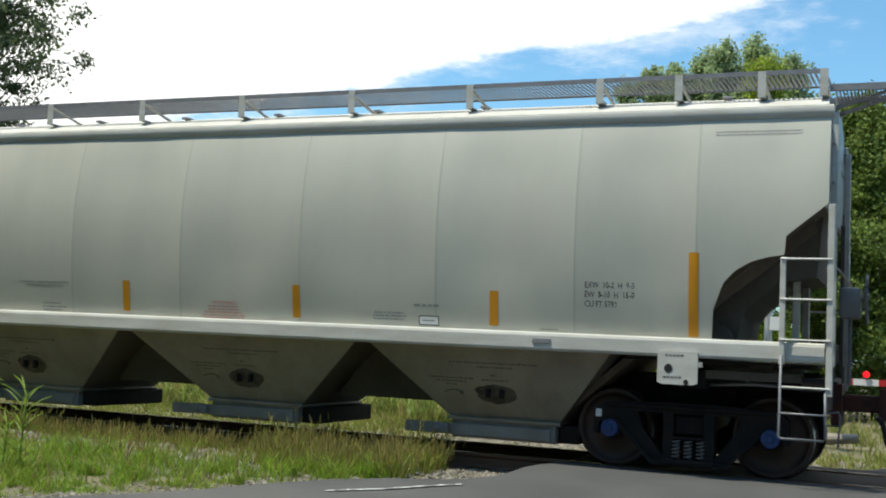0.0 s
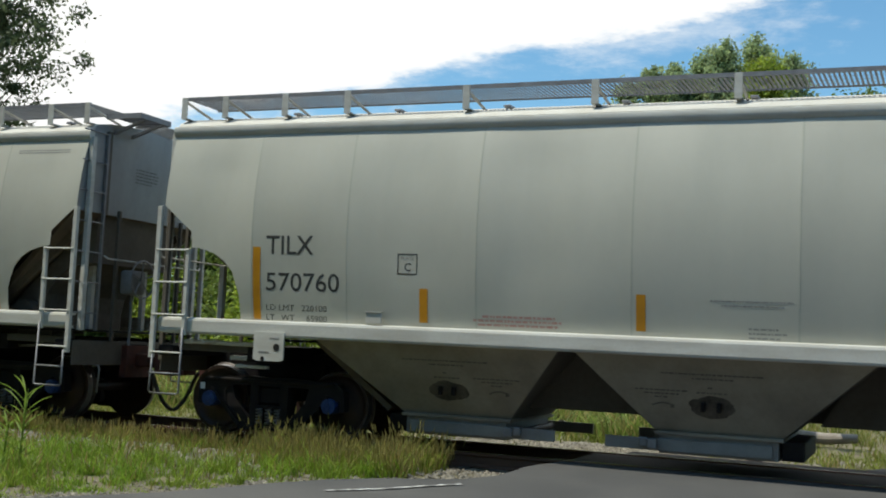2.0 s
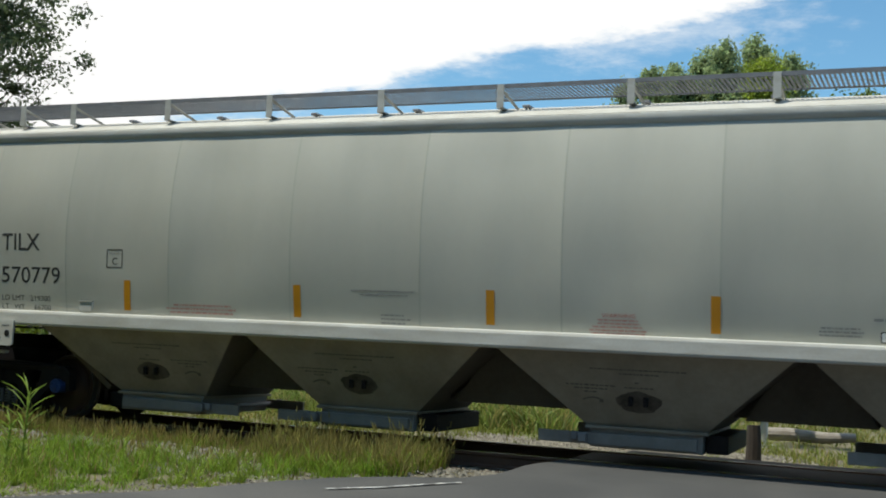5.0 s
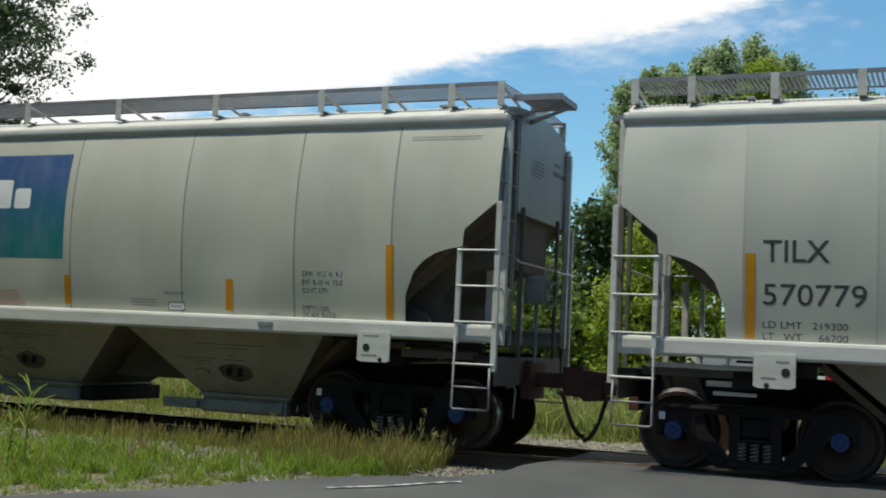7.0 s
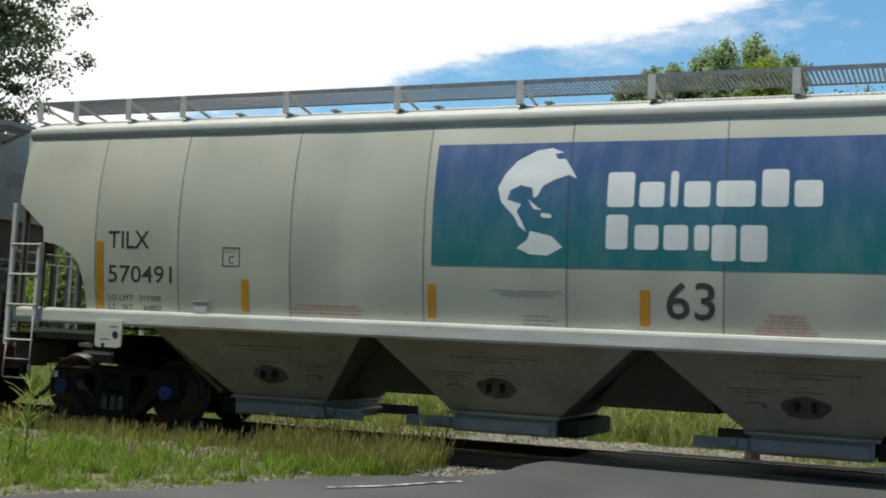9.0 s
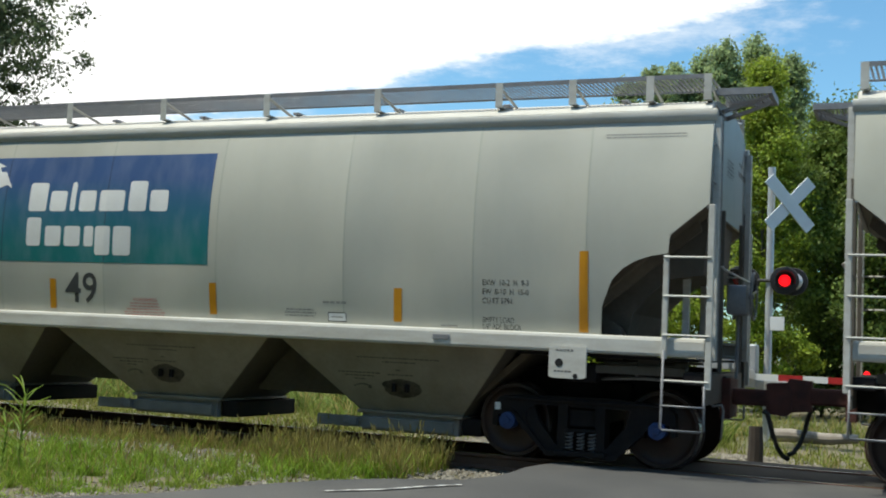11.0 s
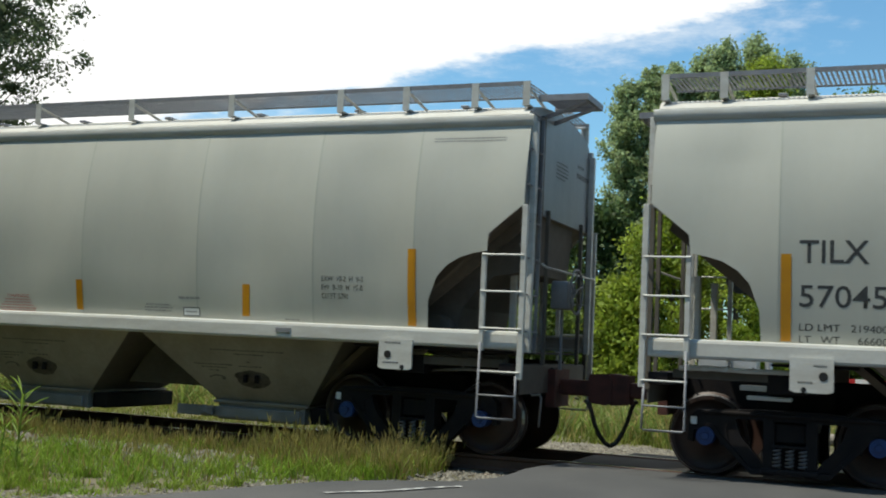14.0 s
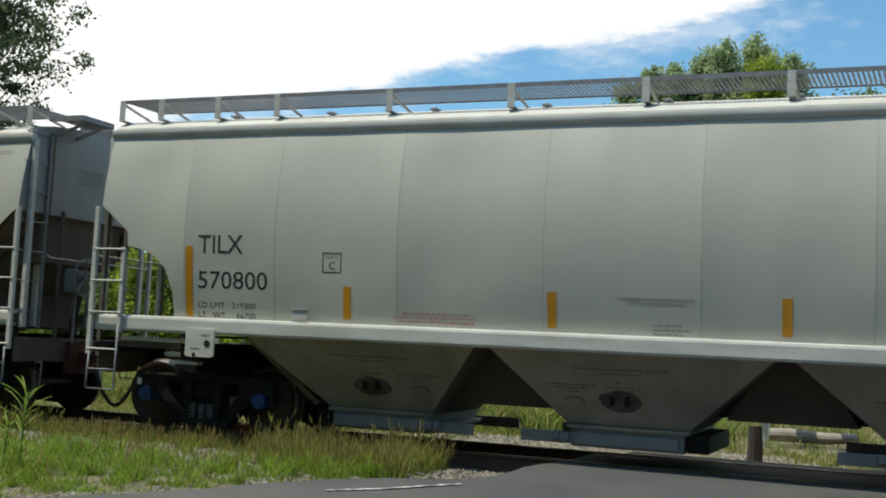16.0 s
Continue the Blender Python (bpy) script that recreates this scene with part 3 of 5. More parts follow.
    ring = [(9.66, -0.40 + 0.28 * math.cos(a), 2.09 + 0.28 * math.sin(a)) for a in np.linspace(0, math.tau, 29)]
    tube(bm, ring, 0.016, 6)
    for k in range(5):
        a = k * math.tau / 5 + 0.3
        tube(bm, [(9.63, -0.40, 2.09), (9.66, -0.40 + 0.28 * math.cos(a), 2.09 + 0.28 * math.sin(a))], 0.012, 5)
    tube(bm, [(9.58, -0.40, 2.09), (9.66, -0.40, 2.09)], 0.035, 10)
    smooth_faces(part("brake_wheel", bm, GALV, case, "spoked hand brake wheel"))
    # pipes and levers over the end platform
    bm = bmesh.new()
    tube(bm, [(8.05, -1.15, 1.22), (8.6, -1.15, 1.23), (9.0, -1.12, 1.21)], 0.03, 8)
    tube(bm, [(8.3, -1.10, 1.27), (9.2, -1.08, 1.26)], 0.018, 6)
    box(bm, 8.45, 8.72, -1.20, -1.02, 1.16, 1.29, 0.02)
    box(bm, 8.90, 9.04, -1.20, -1.05, 1.15, 1.27, 0.02)
    made.append(smooth_faces(part("brake_piping", bm, GRIME_SHADE, car)))
    return made


def running_board(car):
    bm = bmesh.new()
    box(bm, -9.25, 9.25, -1.352, -1.335, 4.555, 4.605)
    verts, faces = [], []
    for k in range(336):
        x = -9.22 + k * 0.055
        n = len(verts)
        d = 0.012
        w = 0.027
        verts += [(x - d, -1.335, 4.59), (x - d + w, -1.335, 4.59), (x + d + w, -0.50, 4.59), (x + d, -0.50, 4.59), (x - d, -1.335, 4.598), (x - d + w, -1.335, 4.598), (x + d + w, -0.50, 4.598), (x + d, -0.50, 4.598)]
        faces += [(n, n + 3, n + 2, n + 1), (n + 4, n + 5, n + 6, n + 7), (n, n + 1, n + 5, n + 4), (n + 2, n + 3, n + 7, n + 6), (n + 1, n + 2, n + 6, n + 5), (n, n + 4, n + 7, n + 3)]
    for k in range(4):
        y, n = -1.20 + k * 0.17, len(verts)
        verts += [(-9.22, y, 4.586), (9.22, y, 4.586), (9.22, y + 0.016, 4.586), (-9.22, y + 0.016, 4.586)]
        faces.append((n, n + 1, n + 2, n + 3))
    rb = part("running_board", bm, GALV, car, "galvanised grating walkway")
    tidy(raw("grating", verts, faces, GALV, rb))
    for y in (-0.50,):
        bm = bmesh.new()
        box(bm, -9.25, 9.25, y - 0.004, y + 0.004, 4.575, 4.60)
        part("grating_bar", bm, GALV, rb)
    for x in (-9.21, -8.54, -7.6, -6.66, -4.99, -3.33, -1.65, 0.0, 1.65, 3.33, 4.99, 6.66, 7.6, 8.54, 9.21):
        bm = bmesh.new()
        box(bm, x - 0.045, x + 0.045, -1.368, -1.353, 4.30, 4.60)
        box(bm, x - 0.045, x - 0.030, -1.353, -1.27, 4.30, 4.56)
        prism(bm, [(x - 0.03, 4.30), (x + 0.045, 4.30), (x + 0.045, 4.315), (x - 0.03, 4.315)], -1.36, -1.20)
        tube(bm, [(x, -1.35, 4.55), (x + 0.02, -0.62, 4.40)], 0.02, 5)
        part("bracket", bm, SILL_GREY, rb)
    return rb


def build_car():
    car = new("hopper_car")
    for i in range(len(SEAMS) - 1):
        p = side_panel(i, car)
        mirror_y(p)
    # seam beads between sheets
    for x in SEAMS[1:-1]:
        v, f = side_grid((x - 0.012, x, x + 0.012), np.linspace(1.52, 4.06, 16), 0.0008)
        v = [(a, b - (0.0008 if k // 16 == 1 else 0.0), c) for k, (a, b, c) in enumerate(v)]
        raw("seam", v, f, SEAM, car)
    # side sill: a bent top flange and a vertical web
    bm = bmesh.new()
    prism_x(bm, [(-1.37, 1.545), (-1.50, 1.545), (-1.535, 1.53), (-1.545, 1.50), (-1.545, 1.36), (-1.535, 1.335), (-1.50, 1.325), (-1.40, 1.325), (-1.40, 1.36), (-1.48, 1.37), (-1.48, 1.50), (-1.37, 1.51)], -9.28, 9.28)
    sill = part("side_sill", bm, SILL_GREY, car, "pale grey side sill")
    mirror_y(sill)
    # roof edge and roof
    bm = bmesh.new()
    prism_x(bm, [(-1.30, 4.09), (-1.37, 4.05), (-1.395, 4.07), (-1.41, 4.12), (-1.40, 4.17), (-1.37, 4.19), (-1.30, 4.17)], -9.33, 9.33)
    eave = smooth_faces(part("roof_edge", bm, SILL_GREY, car))
    mirror_y(eave)
    bm = bmesh.new()
    half = [(-1.39, 4.185), (-1.345, 4.235), (-1.20, 4.31), (-0.9, 4.37), (-0.45, 4.41), (0, 4.42)]
    prism_x(bm, half + [(-y, z) for y, z in half[-2::-1]] + [(1.38, 4.10), (-1.38, 4.10)], -9.27, 9.27)
    roof = smooth_faces(part("roof", bm, ROOF_GREY, car, "dusty pale grey roof"))
    # long trough hatch along the middle
    bm = bmesh.new()
    prism_x(bm, [(-0.30, 4.40), (-0.30, 4.50), (-0.26, 4.53), (0.26, 4.53), (0.30, 4.50), (0.30, 4.40)], -8.4, 8.4)
    part("hatch", bm, ROOF_GREY, roof)
    for x in np.arange(-8.0, 8.1, 1.6):
        bm = bmesh.new()
        box(bm, x - 0.05, x + 0.05, -0.36, 0.36, 4.525, 4.56, 0.008)
        part("hatch_clamp", bm, GALV, roof)
    rb = running_board(car)
    c = mirror_y(rb)
    for k in rb.children:
        d = k.copy()
        scene.collection.objects.link(d)
        d.parent = c
    # hoppers
    for i, xc in enumerate((-5.45, -1.85, 1.85, 5.45)):
        bm = bmesh.new()
        l, r = ((xc - 1.47, xc + 1.66) if xc < -3 else (xc - 1.66, xc + 1.47) if xc > 3 else (xc - 1.75, xc + 1.75))
        # the outlets nearest the plain end stand further in
        l, r = l + (0.14 if i == 1 else 0), r + (0.14 if i == 0 else 0)
        if i == 0:
            xc += 0.33
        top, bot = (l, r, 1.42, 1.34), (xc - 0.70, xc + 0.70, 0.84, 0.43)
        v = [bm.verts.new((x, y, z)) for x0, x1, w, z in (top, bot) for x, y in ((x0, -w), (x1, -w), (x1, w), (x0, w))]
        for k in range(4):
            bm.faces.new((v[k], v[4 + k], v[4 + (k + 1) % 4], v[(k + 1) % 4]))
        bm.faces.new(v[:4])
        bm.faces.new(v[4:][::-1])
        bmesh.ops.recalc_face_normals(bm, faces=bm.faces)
        hop = part("hopper", bm, HOPPER_GREY, car, "grimy grey discharge hopper, underbody shade in its colour")
        # end plates of the hopper, added dark: soot, and the shade between hoppers
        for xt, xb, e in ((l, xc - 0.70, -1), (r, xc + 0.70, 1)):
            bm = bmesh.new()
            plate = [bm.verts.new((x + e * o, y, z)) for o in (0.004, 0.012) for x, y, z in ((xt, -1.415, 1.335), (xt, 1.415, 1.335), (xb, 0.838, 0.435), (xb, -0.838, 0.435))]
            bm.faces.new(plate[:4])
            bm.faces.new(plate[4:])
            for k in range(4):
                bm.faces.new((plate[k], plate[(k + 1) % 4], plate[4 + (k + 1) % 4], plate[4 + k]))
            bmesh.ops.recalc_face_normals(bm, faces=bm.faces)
            part("end_plate", bm, GRIME_SHADE, hop, "end plate, soot and shade in its colour")
        # bottom flange, slide gate, crank
        bm = bmesh.new()
        box(bm, xc - 0.74, xc + 0.74, -0.92, 0.92, 0.41, 0.45, 0.008)
        part("flange", bm, HOPPER_GREY, hop)
        d = 1 if i == 0 else -1
        bm = bmesh.new()
        a, b = sorted((xc - d * 0.62, xc + d * 1.32))
        box(bm, a, b, -0.93, -0.89, 0.22, 0.36, 0.006)
        box(bm, a, b, 0.89, 0.93, 0.22, 0.36, 0.006)
        box(bm, xc - 0.68, xc + 0.68, -0.88, 0.88, 0.19, 0.41, 0.006)
        part("slide_gate", bm, GATE_BLUE, hop, "grey steel slide gate")
        bm = bmesh.new()
        xk = xc + d * 0.74
        tube(bm, [(xk, -1.02, 0.30), (xk, 1.02, 0.30)], 0.035, 10)
        for s in (-1, 1):
            box(bm, xk - 0.055, xk + 0.055, s * 1.0 - 0.03, s * 1.0 + 0.03, 0.245, 0.355, 0.012)
            box(bm, xk + d * 0.06, xk + d * 0.16, s * 0.97 - 0.03, s * 0.97 + 0.03, 0.26, 0.37, 0.02)
        part("gate_crank", bm, GALV, hop)
        bm = bmesh.new()
        e = xc - d * 0.83
        box(bm, e - 0.13, e + 0.13, -0.80, 0.80, 0.20, 0.42, 0.02)
        part("gate_end", bm, TRUCK_BLACK, hop)
        # vibrator bracket, and the soot round it
        y = -1.10
        for k in (-0.09, 0.09):
            bm = bmesh.new()
            box(bm, xc - 0.05 + k - 0.025, xc - 0.05 + k + 0.025, y - 0.03, y + 0.03, 0.71, 0.82, 0.008)
            part("vibrator_bracket", bm, TRUCK_BLACK, hop)
        hopper_marks(xc, d, hop)
    # centre sill between the hoppers and ridge sheets, shade painted in with the grime
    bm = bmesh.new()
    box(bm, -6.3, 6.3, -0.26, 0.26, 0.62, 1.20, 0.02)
    part("centre_sill", bm, GRIME_SHADE, car)
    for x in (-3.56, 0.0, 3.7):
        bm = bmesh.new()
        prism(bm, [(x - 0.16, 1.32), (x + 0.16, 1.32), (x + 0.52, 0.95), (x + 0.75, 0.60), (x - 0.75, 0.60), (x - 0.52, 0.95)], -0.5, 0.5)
        part("ridge_sheet", bm, GRIME_SHADE, car)
    # inner floor plates over the trucks
    for e in (-1, 1):
        bm = bmesh.new()
        box(bm, *sorted((e * 7.05, e * (9.2 if e > 0 else 7.95))), -1.38, 1.38, 1.28, 1.31)
        part("deck_plate", bm, TRUCK_BLACK, car)
    # ladders at all four corners
    lad = ladder(car)
    for make in (mirrored_x, mirror_y, turned):
        c = make(lad)
        d = lad.children[0].copy()
        scene.collection.objects.link(d)
        d.parent = c
    for ob in end_fittings(car):
        # the brake gear hangs at one end only
        if not ob.name.startswith(("air_reservoir", "hand_brake", "brake_piping", "slope_web")):
            turned(ob)
    # brake rods that show at the other end, over the truck
    # pale sill paint on rods and beams stands in for sky reflection
    bm = bmesh.new()
    tube(bm, [(-8.95, -1.36, 1.215), (-8.6, -1.37, 1.225), (-8.2, -1.36, 1.215), (-7.75, -1.36, 1.22)], 0.028, 8)
    for x in (-8.85, -8.66, -8.45):
        box(bm, x - 0.04, x + 0.04, -1.40, -1.30, 1.19, 1.26, 0.015)
    smooth_faces(part("brake_rod", bm, SILL_GREY, car))
    for z0, z1, x0, x1 in ((1.00, 1.06, -8.30, -7.74), (0.90, 0.945, -8.22, -7.74)):
        bm = bmesh.new()
        box(bm, x0, x1, -1.24, -1.12, z0, z1, 0.012)
        part("brake_beam", bm, SILL_GREY, car)
    # jacking plates
    for xa in (-7.51, 7.72):
        bm = bmesh.new()
        prism(bm, [(xa - 0.225, 1.39), (xa + 0.225, 1.39), (xa + 0.225, 1.04), (xa + 0.17, 1.02), (xa - 0.17, 1.02), (xa - 0.225, 1.04)], -1.575, -1.547)
        bmesh.ops.recalc_face_normals(bm, faces=bm.faces)
        j = part("jacking_plate", bm, SILL_GREY, car)
        mirror_y(j)
        rows = ((-0.14, 0.08, 1.335), (-0.16, 0.06, 1.09)) if xa > 0 else ((0.02, 0.16, 1.30), (-0.14, 0.02, 1.12))
        for a, b, z in rows:
            for k in range(5):
                bm = bmesh.new()
                w = (b - a) / 5
                box(bm, xa + a + k * w, xa + a + k * w + w * 0.7, -1.5775, -1.5745, z, z + 0.022)
                part("plate_text", bm, INK_MID, j)
        for px, pz, r in ((-0.10 if xa > 0 else 0.12, 1.20, 0.048), (0.10 if xa > 0 else -0.08, 1.05, 0.03)):
            bm = bmesh.new()
            lathe_y(bm, [(r, -1.580), (r * 0.9, -1.572)], 16)
            h = part("lift_hole", bm, LAMP_BLACK, j)
            h.location = (xa + px, 0, pz)
    # stripes of orange reflective tape
    for x, z0, z1 in ((-7.80, 1.56, 2.51), (-5.40, 1.60, 2.02), (-2.67, 1.60, 2.02), (0.02, 1.60, 2.02), (2.73, 1.60, 2.02), (5.46, 1.60, 2.02), (7.86, 1.56, 2.51)):
        v, f = side_grid(sorted({x - 0.055, x + 0.055, *[q for q in SEAMS if abs(q - x) < 0.05]}), np.linspace(z0, z1, 12), 0.004)
        raw("reflector", v, f, ORANGE, car)
    # small routing board and sill clip
    bm = bmesh.new()
    box(bm, -6.15, -5.93, -1.53, -1.50, 1.56, 1.70, 0.006)
    box(bm, -6.16, -5.92, -1.545, -1.50, 1.70, 1.715)
    part("card_board", bm, SILL_GREY, car)
    bm = bmesh.new()
    box(bm, 6.00, 6.22, -1.558, -1.54, 1.41, 1.47, 0.004)
    part("sill_clip", bm, GALV, car)
    for x in AXLES:
        wheelset(x, car)
    truck(-7.765, car)
    truck(7.77, car)
    marks(car)
    return car


def prism_x(bm, outline, x0, x1):
    """An outline in y and z, drawn out along x."""
    a = [bm.verts.new((x0, y, z)) for y, z in outline]
    b = [bm.verts.new((x1, y, z)) for y, z in outline]
    n = len(outline)
    bm.faces.new(a)
    bm.faces.new(b[::-1])
    for i in range(n):
        bm.faces.new((a[(i + 1) % n], a[i], b[i], b[(i + 1) % n]))
    bmesh.ops.recalc_face_normals(bm, faces=bm.faces)
    return bm


# ---- lettering ----


def drape(name, bm, mat, parent, off, fine):
    """Lays a flat mesh in x and z on the bulging side, cut fine enough to follow it."""
    bm.normal_update()
    bmesh.ops.triangulate(bm, faces=bm.faces, ngon_method="EAR_CLIP")
    if fine:
        low, high = min(v.co.z for v in bm.verts), max(v.co.z for v in bm.verts)
        for z in np.arange(low + fine, high, fine):
            bmesh.ops.bisect_plane(bm, geom=bm.verts[:] + bm.edges[:] + bm.faces[:], plane_co=(0, 0, z), plane_no=(0, 0, 1))
        left, right = min(v.co.x for v in bm.verts), max(v.co.x for v in bm.verts)
        for x in sorted({*np.arange(left + 0.2, right, 0.2), *[q for q in SEAMS if left < q < right]}):
            bmesh.ops.bisect_plane(bm, geom=bm.verts[:] + bm.edges[:] + bm.faces[:], plane_co=(x, 0, 0), plane_no=(1, 0, 0))
    for v in bm.verts:
        v.co.y = -(skin(v.co.x, v.co.z) + off)
    return part(name, bm, mat, parent)


def on_side(ob_name, shapes, mat, parent, off=0.002, label=""):
    """Flat outlines in x and z, laid on the bulging side."""
    bm = bmesh.new()
    for o in shapes:
        bm.faces.new([bm.verts.new((x, 0, z)) for x, z in o])
    tall = max(z for o in shapes for x, z in o) - min(z for o in shapes for x, z in o)
    ob = drape(ob_name, bm, mat, parent, off, 0.09 if tall > 0.15 else 0)
    if label:
        ob["label"] = label
    return ob


def letters(name, text, x, z, size, mat, parent, width=None, label="", off=0.002, bold=0.0):
    """Stencilled words on the side: left end, baseline and capital height; width squeezes them."""
    cu = bpy.data.curves.new(name, "FONT")
    cu.body, cu.resolution_u, cu.offset = text, 3, bold
    tmp = new(name, cu)
    bpy.context.view_layer.update()
    me = bpy.data.meshes.new_from_object(tmp.evaluated_get(bpy.context.evaluated_depsgraph_get()))
    bpy.data.objects.remove(tmp)
    bpy.data.curves.remove(cu)
    xs = [v.co.x for v in me.vertices]
    k = size / 0.70
    kx = width / (max(xs) - min(xs)) if width else k
    bm = bmesh.new()
    bm.from_mesh(me)
    low = min(xs)
    for v in bm.verts:
        v.co = (x + (v.co.x - low) * kx, 0, z + v.co.y * k)
    bpy.data.meshes.remove(me)
    ob = drape(name, bm, mat, parent, off, 0.09 if size > 0.15 else 0)
    if label:
        ob["label"] = label
    return tidy(ob) if size < 0.15 else ob


def bars(name, rows, mat, parent, rng):
    """Lines of writing too small to read: short dashes in rows (x0, x1, z, height)."""
    shapes = []
    for x0, x1, z, h in rows:
        x = x0
        while x < x1:
            w = min(rng.uniform(0.5, 2.2) * h * 1.6, x1 - x)
            shapes.append([(x, z), (x + w, z), (x + w, z + h), (x, z + h)])
            x += w + h * 0.5
    return tidy(on_side(name, shapes, mat, parent))


def marks(car):
    """The writing that all the cars share."""
    rng = random.Random(4)
    bm_rows = (("placard_text", [(8.05, 9.0, 3.895, 0.016), (8.05, 9.0, 3.86, 0.016)], FADED_INK),
               ("caution_text", [(-4.62, -3.70, 1.69, 0.028), (-4.74, -3.62, 1.64, 0.028), (-4.68, -3.66, 1.59, 0.028)], RED_INK),
               ("notice_text", [(-1.88, -0.98, 1.96, 0.02), (-1.76, -1.08, 1.91, 0.02)], FADED_INK),
               ("stencil_text", [(-1.46, -1.14, 1.66, 0.022), (-1.46, -1.05, 1.61, 0.022), (-1.46, -1.12, 1.56, 0.022)], FADED_INK),
               ("warning_text", [(1.36, 1.84, 1.70, 0.022), (1.36, 1.86, 1.66, 0.022), (1.30, 1.90, 1.62, 0.022), (1.26, 1.94, 1.58, 0.022), (1.28, 1.92, 1.545, 0.02)], RED_INK),
               ("service_text", [(3.86, 4.26, 1.70, 0.022), (3.84, 4.30, 1.66, 0.022), (3.84, 4.28, 1.62, 0.022)], FADED_INK),
               ("job_text", [(4.40, 4.74, 1.80, 0.03)], FADED_INK),
               ("sill_text", [(6.05, 6.26, 1.57, 0.018)], FADED_INK))
    for name, rows, mat in bm_rows:
        bars(name, rows, mat, car, rng)
    letters("warning_word", "WARNING", 1.41, 1.74, 0.05, RED_WORD, car, 0.40)
    # white card frame
    on_side("card", [rounded(4.47, 4.74, 1.57, 1.69, 0.01)], BLACK_PAINT, car)
    on_side("card_face", [rounded(4.482, 4.728, 1.582, 1.678, 0.008)], WHITE_PAINT, car, 0.003)
    bars("card_text", [(4.52, 4.69, 1.622, 0.016)], FADED_INK, car, rng).location.y = -0.002
    for text, z in (("EXW  10-2  H  9-3", 2.085), ("EW  8-10  H  15-0", 1.975), ("CU FT 5791", 1.865)):
        letters("dimension_text", text, 6.60, z, 0.07, BLACK_PAINT, car, 0.58 if "H" in text else 0.37)
    # clearance plate square
    f = (-5.76, -5.49, 2.19, 2.45)
    for o in ((f[0], f[1], f[3] - 0.014, f[3]), (f[0], f[1], f[2], f[2] + 0.014), (f[0], f[0] + 0.014, f[2], f[3]), (f[1] - 0.014, f[1], f[2], f[3])):
        on_side("plate_frame", [[(o[0], o[2]), (o[1], o[2]), (o[1], o[3]), (o[0], o[3])]], BLACK_PAINT, car)
    letters("plate_word", "PLATE", -5.71, 2.37, 0.045, FADED_INK, car, 0.17)
    letters("plate_letter", "C", -5.665, 2.235, 0.10, BLACK_PAINT, car)


def hopper_marks(xc, d, hop):
    """Small dashes of writing and a bent arrow on the hopper's sloping face."""
    slope = (1.42 - 0.84) / (1.34 - 0.43)
    yy = lambda z: -(0.84 + (z - 0.43) * slope) - 0.006
    rng = random.Random(7)
    verts, faces = [], []

    def quad(x0, x1, z0, z1):
        n = len(verts)
        verts.extend([(x0, yy(z0), z0), (x1, yy(z0), z0), (x1, yy(z1), z1), (x0, yy(z1), z1)])
        faces.append((n, n + 1, n + 2, n + 3))
    for z, a, b in ((1.13, -0.55, 0.55), (1.08, -0.20, 0.25), (0.98, -0.03, 0.03), (0.92, -0.16, 0.18)):
        x = xc - 0.05 + a
        while x < xc - 0.05 + b:
            w = rng.uniform(0.02, 0.07)
            quad(x, x + w, z, z + 0.018)
            x += w + 0.015
    ox = xc + d * 0.62
    for z, a, b in ((0.93, -0.3, 0.3), (0.89, -0.2, 0.2), (0.85, -0.08, 0.08)):
        x = ox + a
        while x < ox + b:
            w = rng.uniform(0.02, 0.07)
            quad(x, x + w, z, z + 0.018)
            x += w + 0.015
    for k in range(8):
        t0, t1 = k / 8 * 2 - 1, (k + 1) / 8 * 2 - 1
        quad(ox + 0.12 * t0, ox + 0.12 * t1, 0.78 - 0.03 * t0 * t0, 0.80 - 0.03 * t0 * t0)
    quad(ox + 0.09, ox + 0.14, 0.735, 0.775)
    tidy(raw("stencil_text", verts, faces, HOPPER_INK, hop))
    # soot round the vibrator bracket
    n, out = 34, []
    for k in range(n):
        a = k * math.tau / n
        r = 1 + 0.14 * noise.noise((1.6 * math.cos(a), 1.6 * math.sin(a), xc * 1.3)) + 0.06 * rng.uniform(-1, 1)
        z = 0.76 + 0.125 * r * math.sin(a)
        out.append((xc - 0.05 + 0.26 * r * math.cos(a), yy(z) + 0.003, z))
    raw("grease_stain", out, [tuple(range(n))], SOOT, hop)


HOPPER_INK = material("hopper_ink", (0.09, 0.085, 0.075), (0.16, 0.145, 0.12), rough=0.7, scale=10, fine=60)
SOOT = material("grease", (0.035, 0.030, 0.026), (0.12, 0.105, 0.085), rough=0.6, scale=4, fine=30, spread=0.35)


def number_car(car, number, load, light):
    letters("reporting_mark", "TILX", -7.665, 2.42, 0.245, BLACK_PAINT, car, 0.71, bold=0.007)
    letters("car_number", number, -7.66, 1.945, 0.235, BLACK_PAINT, car, 1.09, bold=0.004)
    letters("weight_text", "LD LMT", -7.66, 1.685, 0.078, BLACK_PAINT, car, 0.42)
    letters("weight_text", load, -7.13, 1.685, 0.078, BLACK_PAINT, car, 0.37)
    letters("weight_text", "LT   WT", -7.66, 1.555, 0.078, BLACK_PAINT, car, 0.42)
    letters("weight_text", light, -7.06, 1.555, 0.078, BLACK_PAINT, car, 0.30)


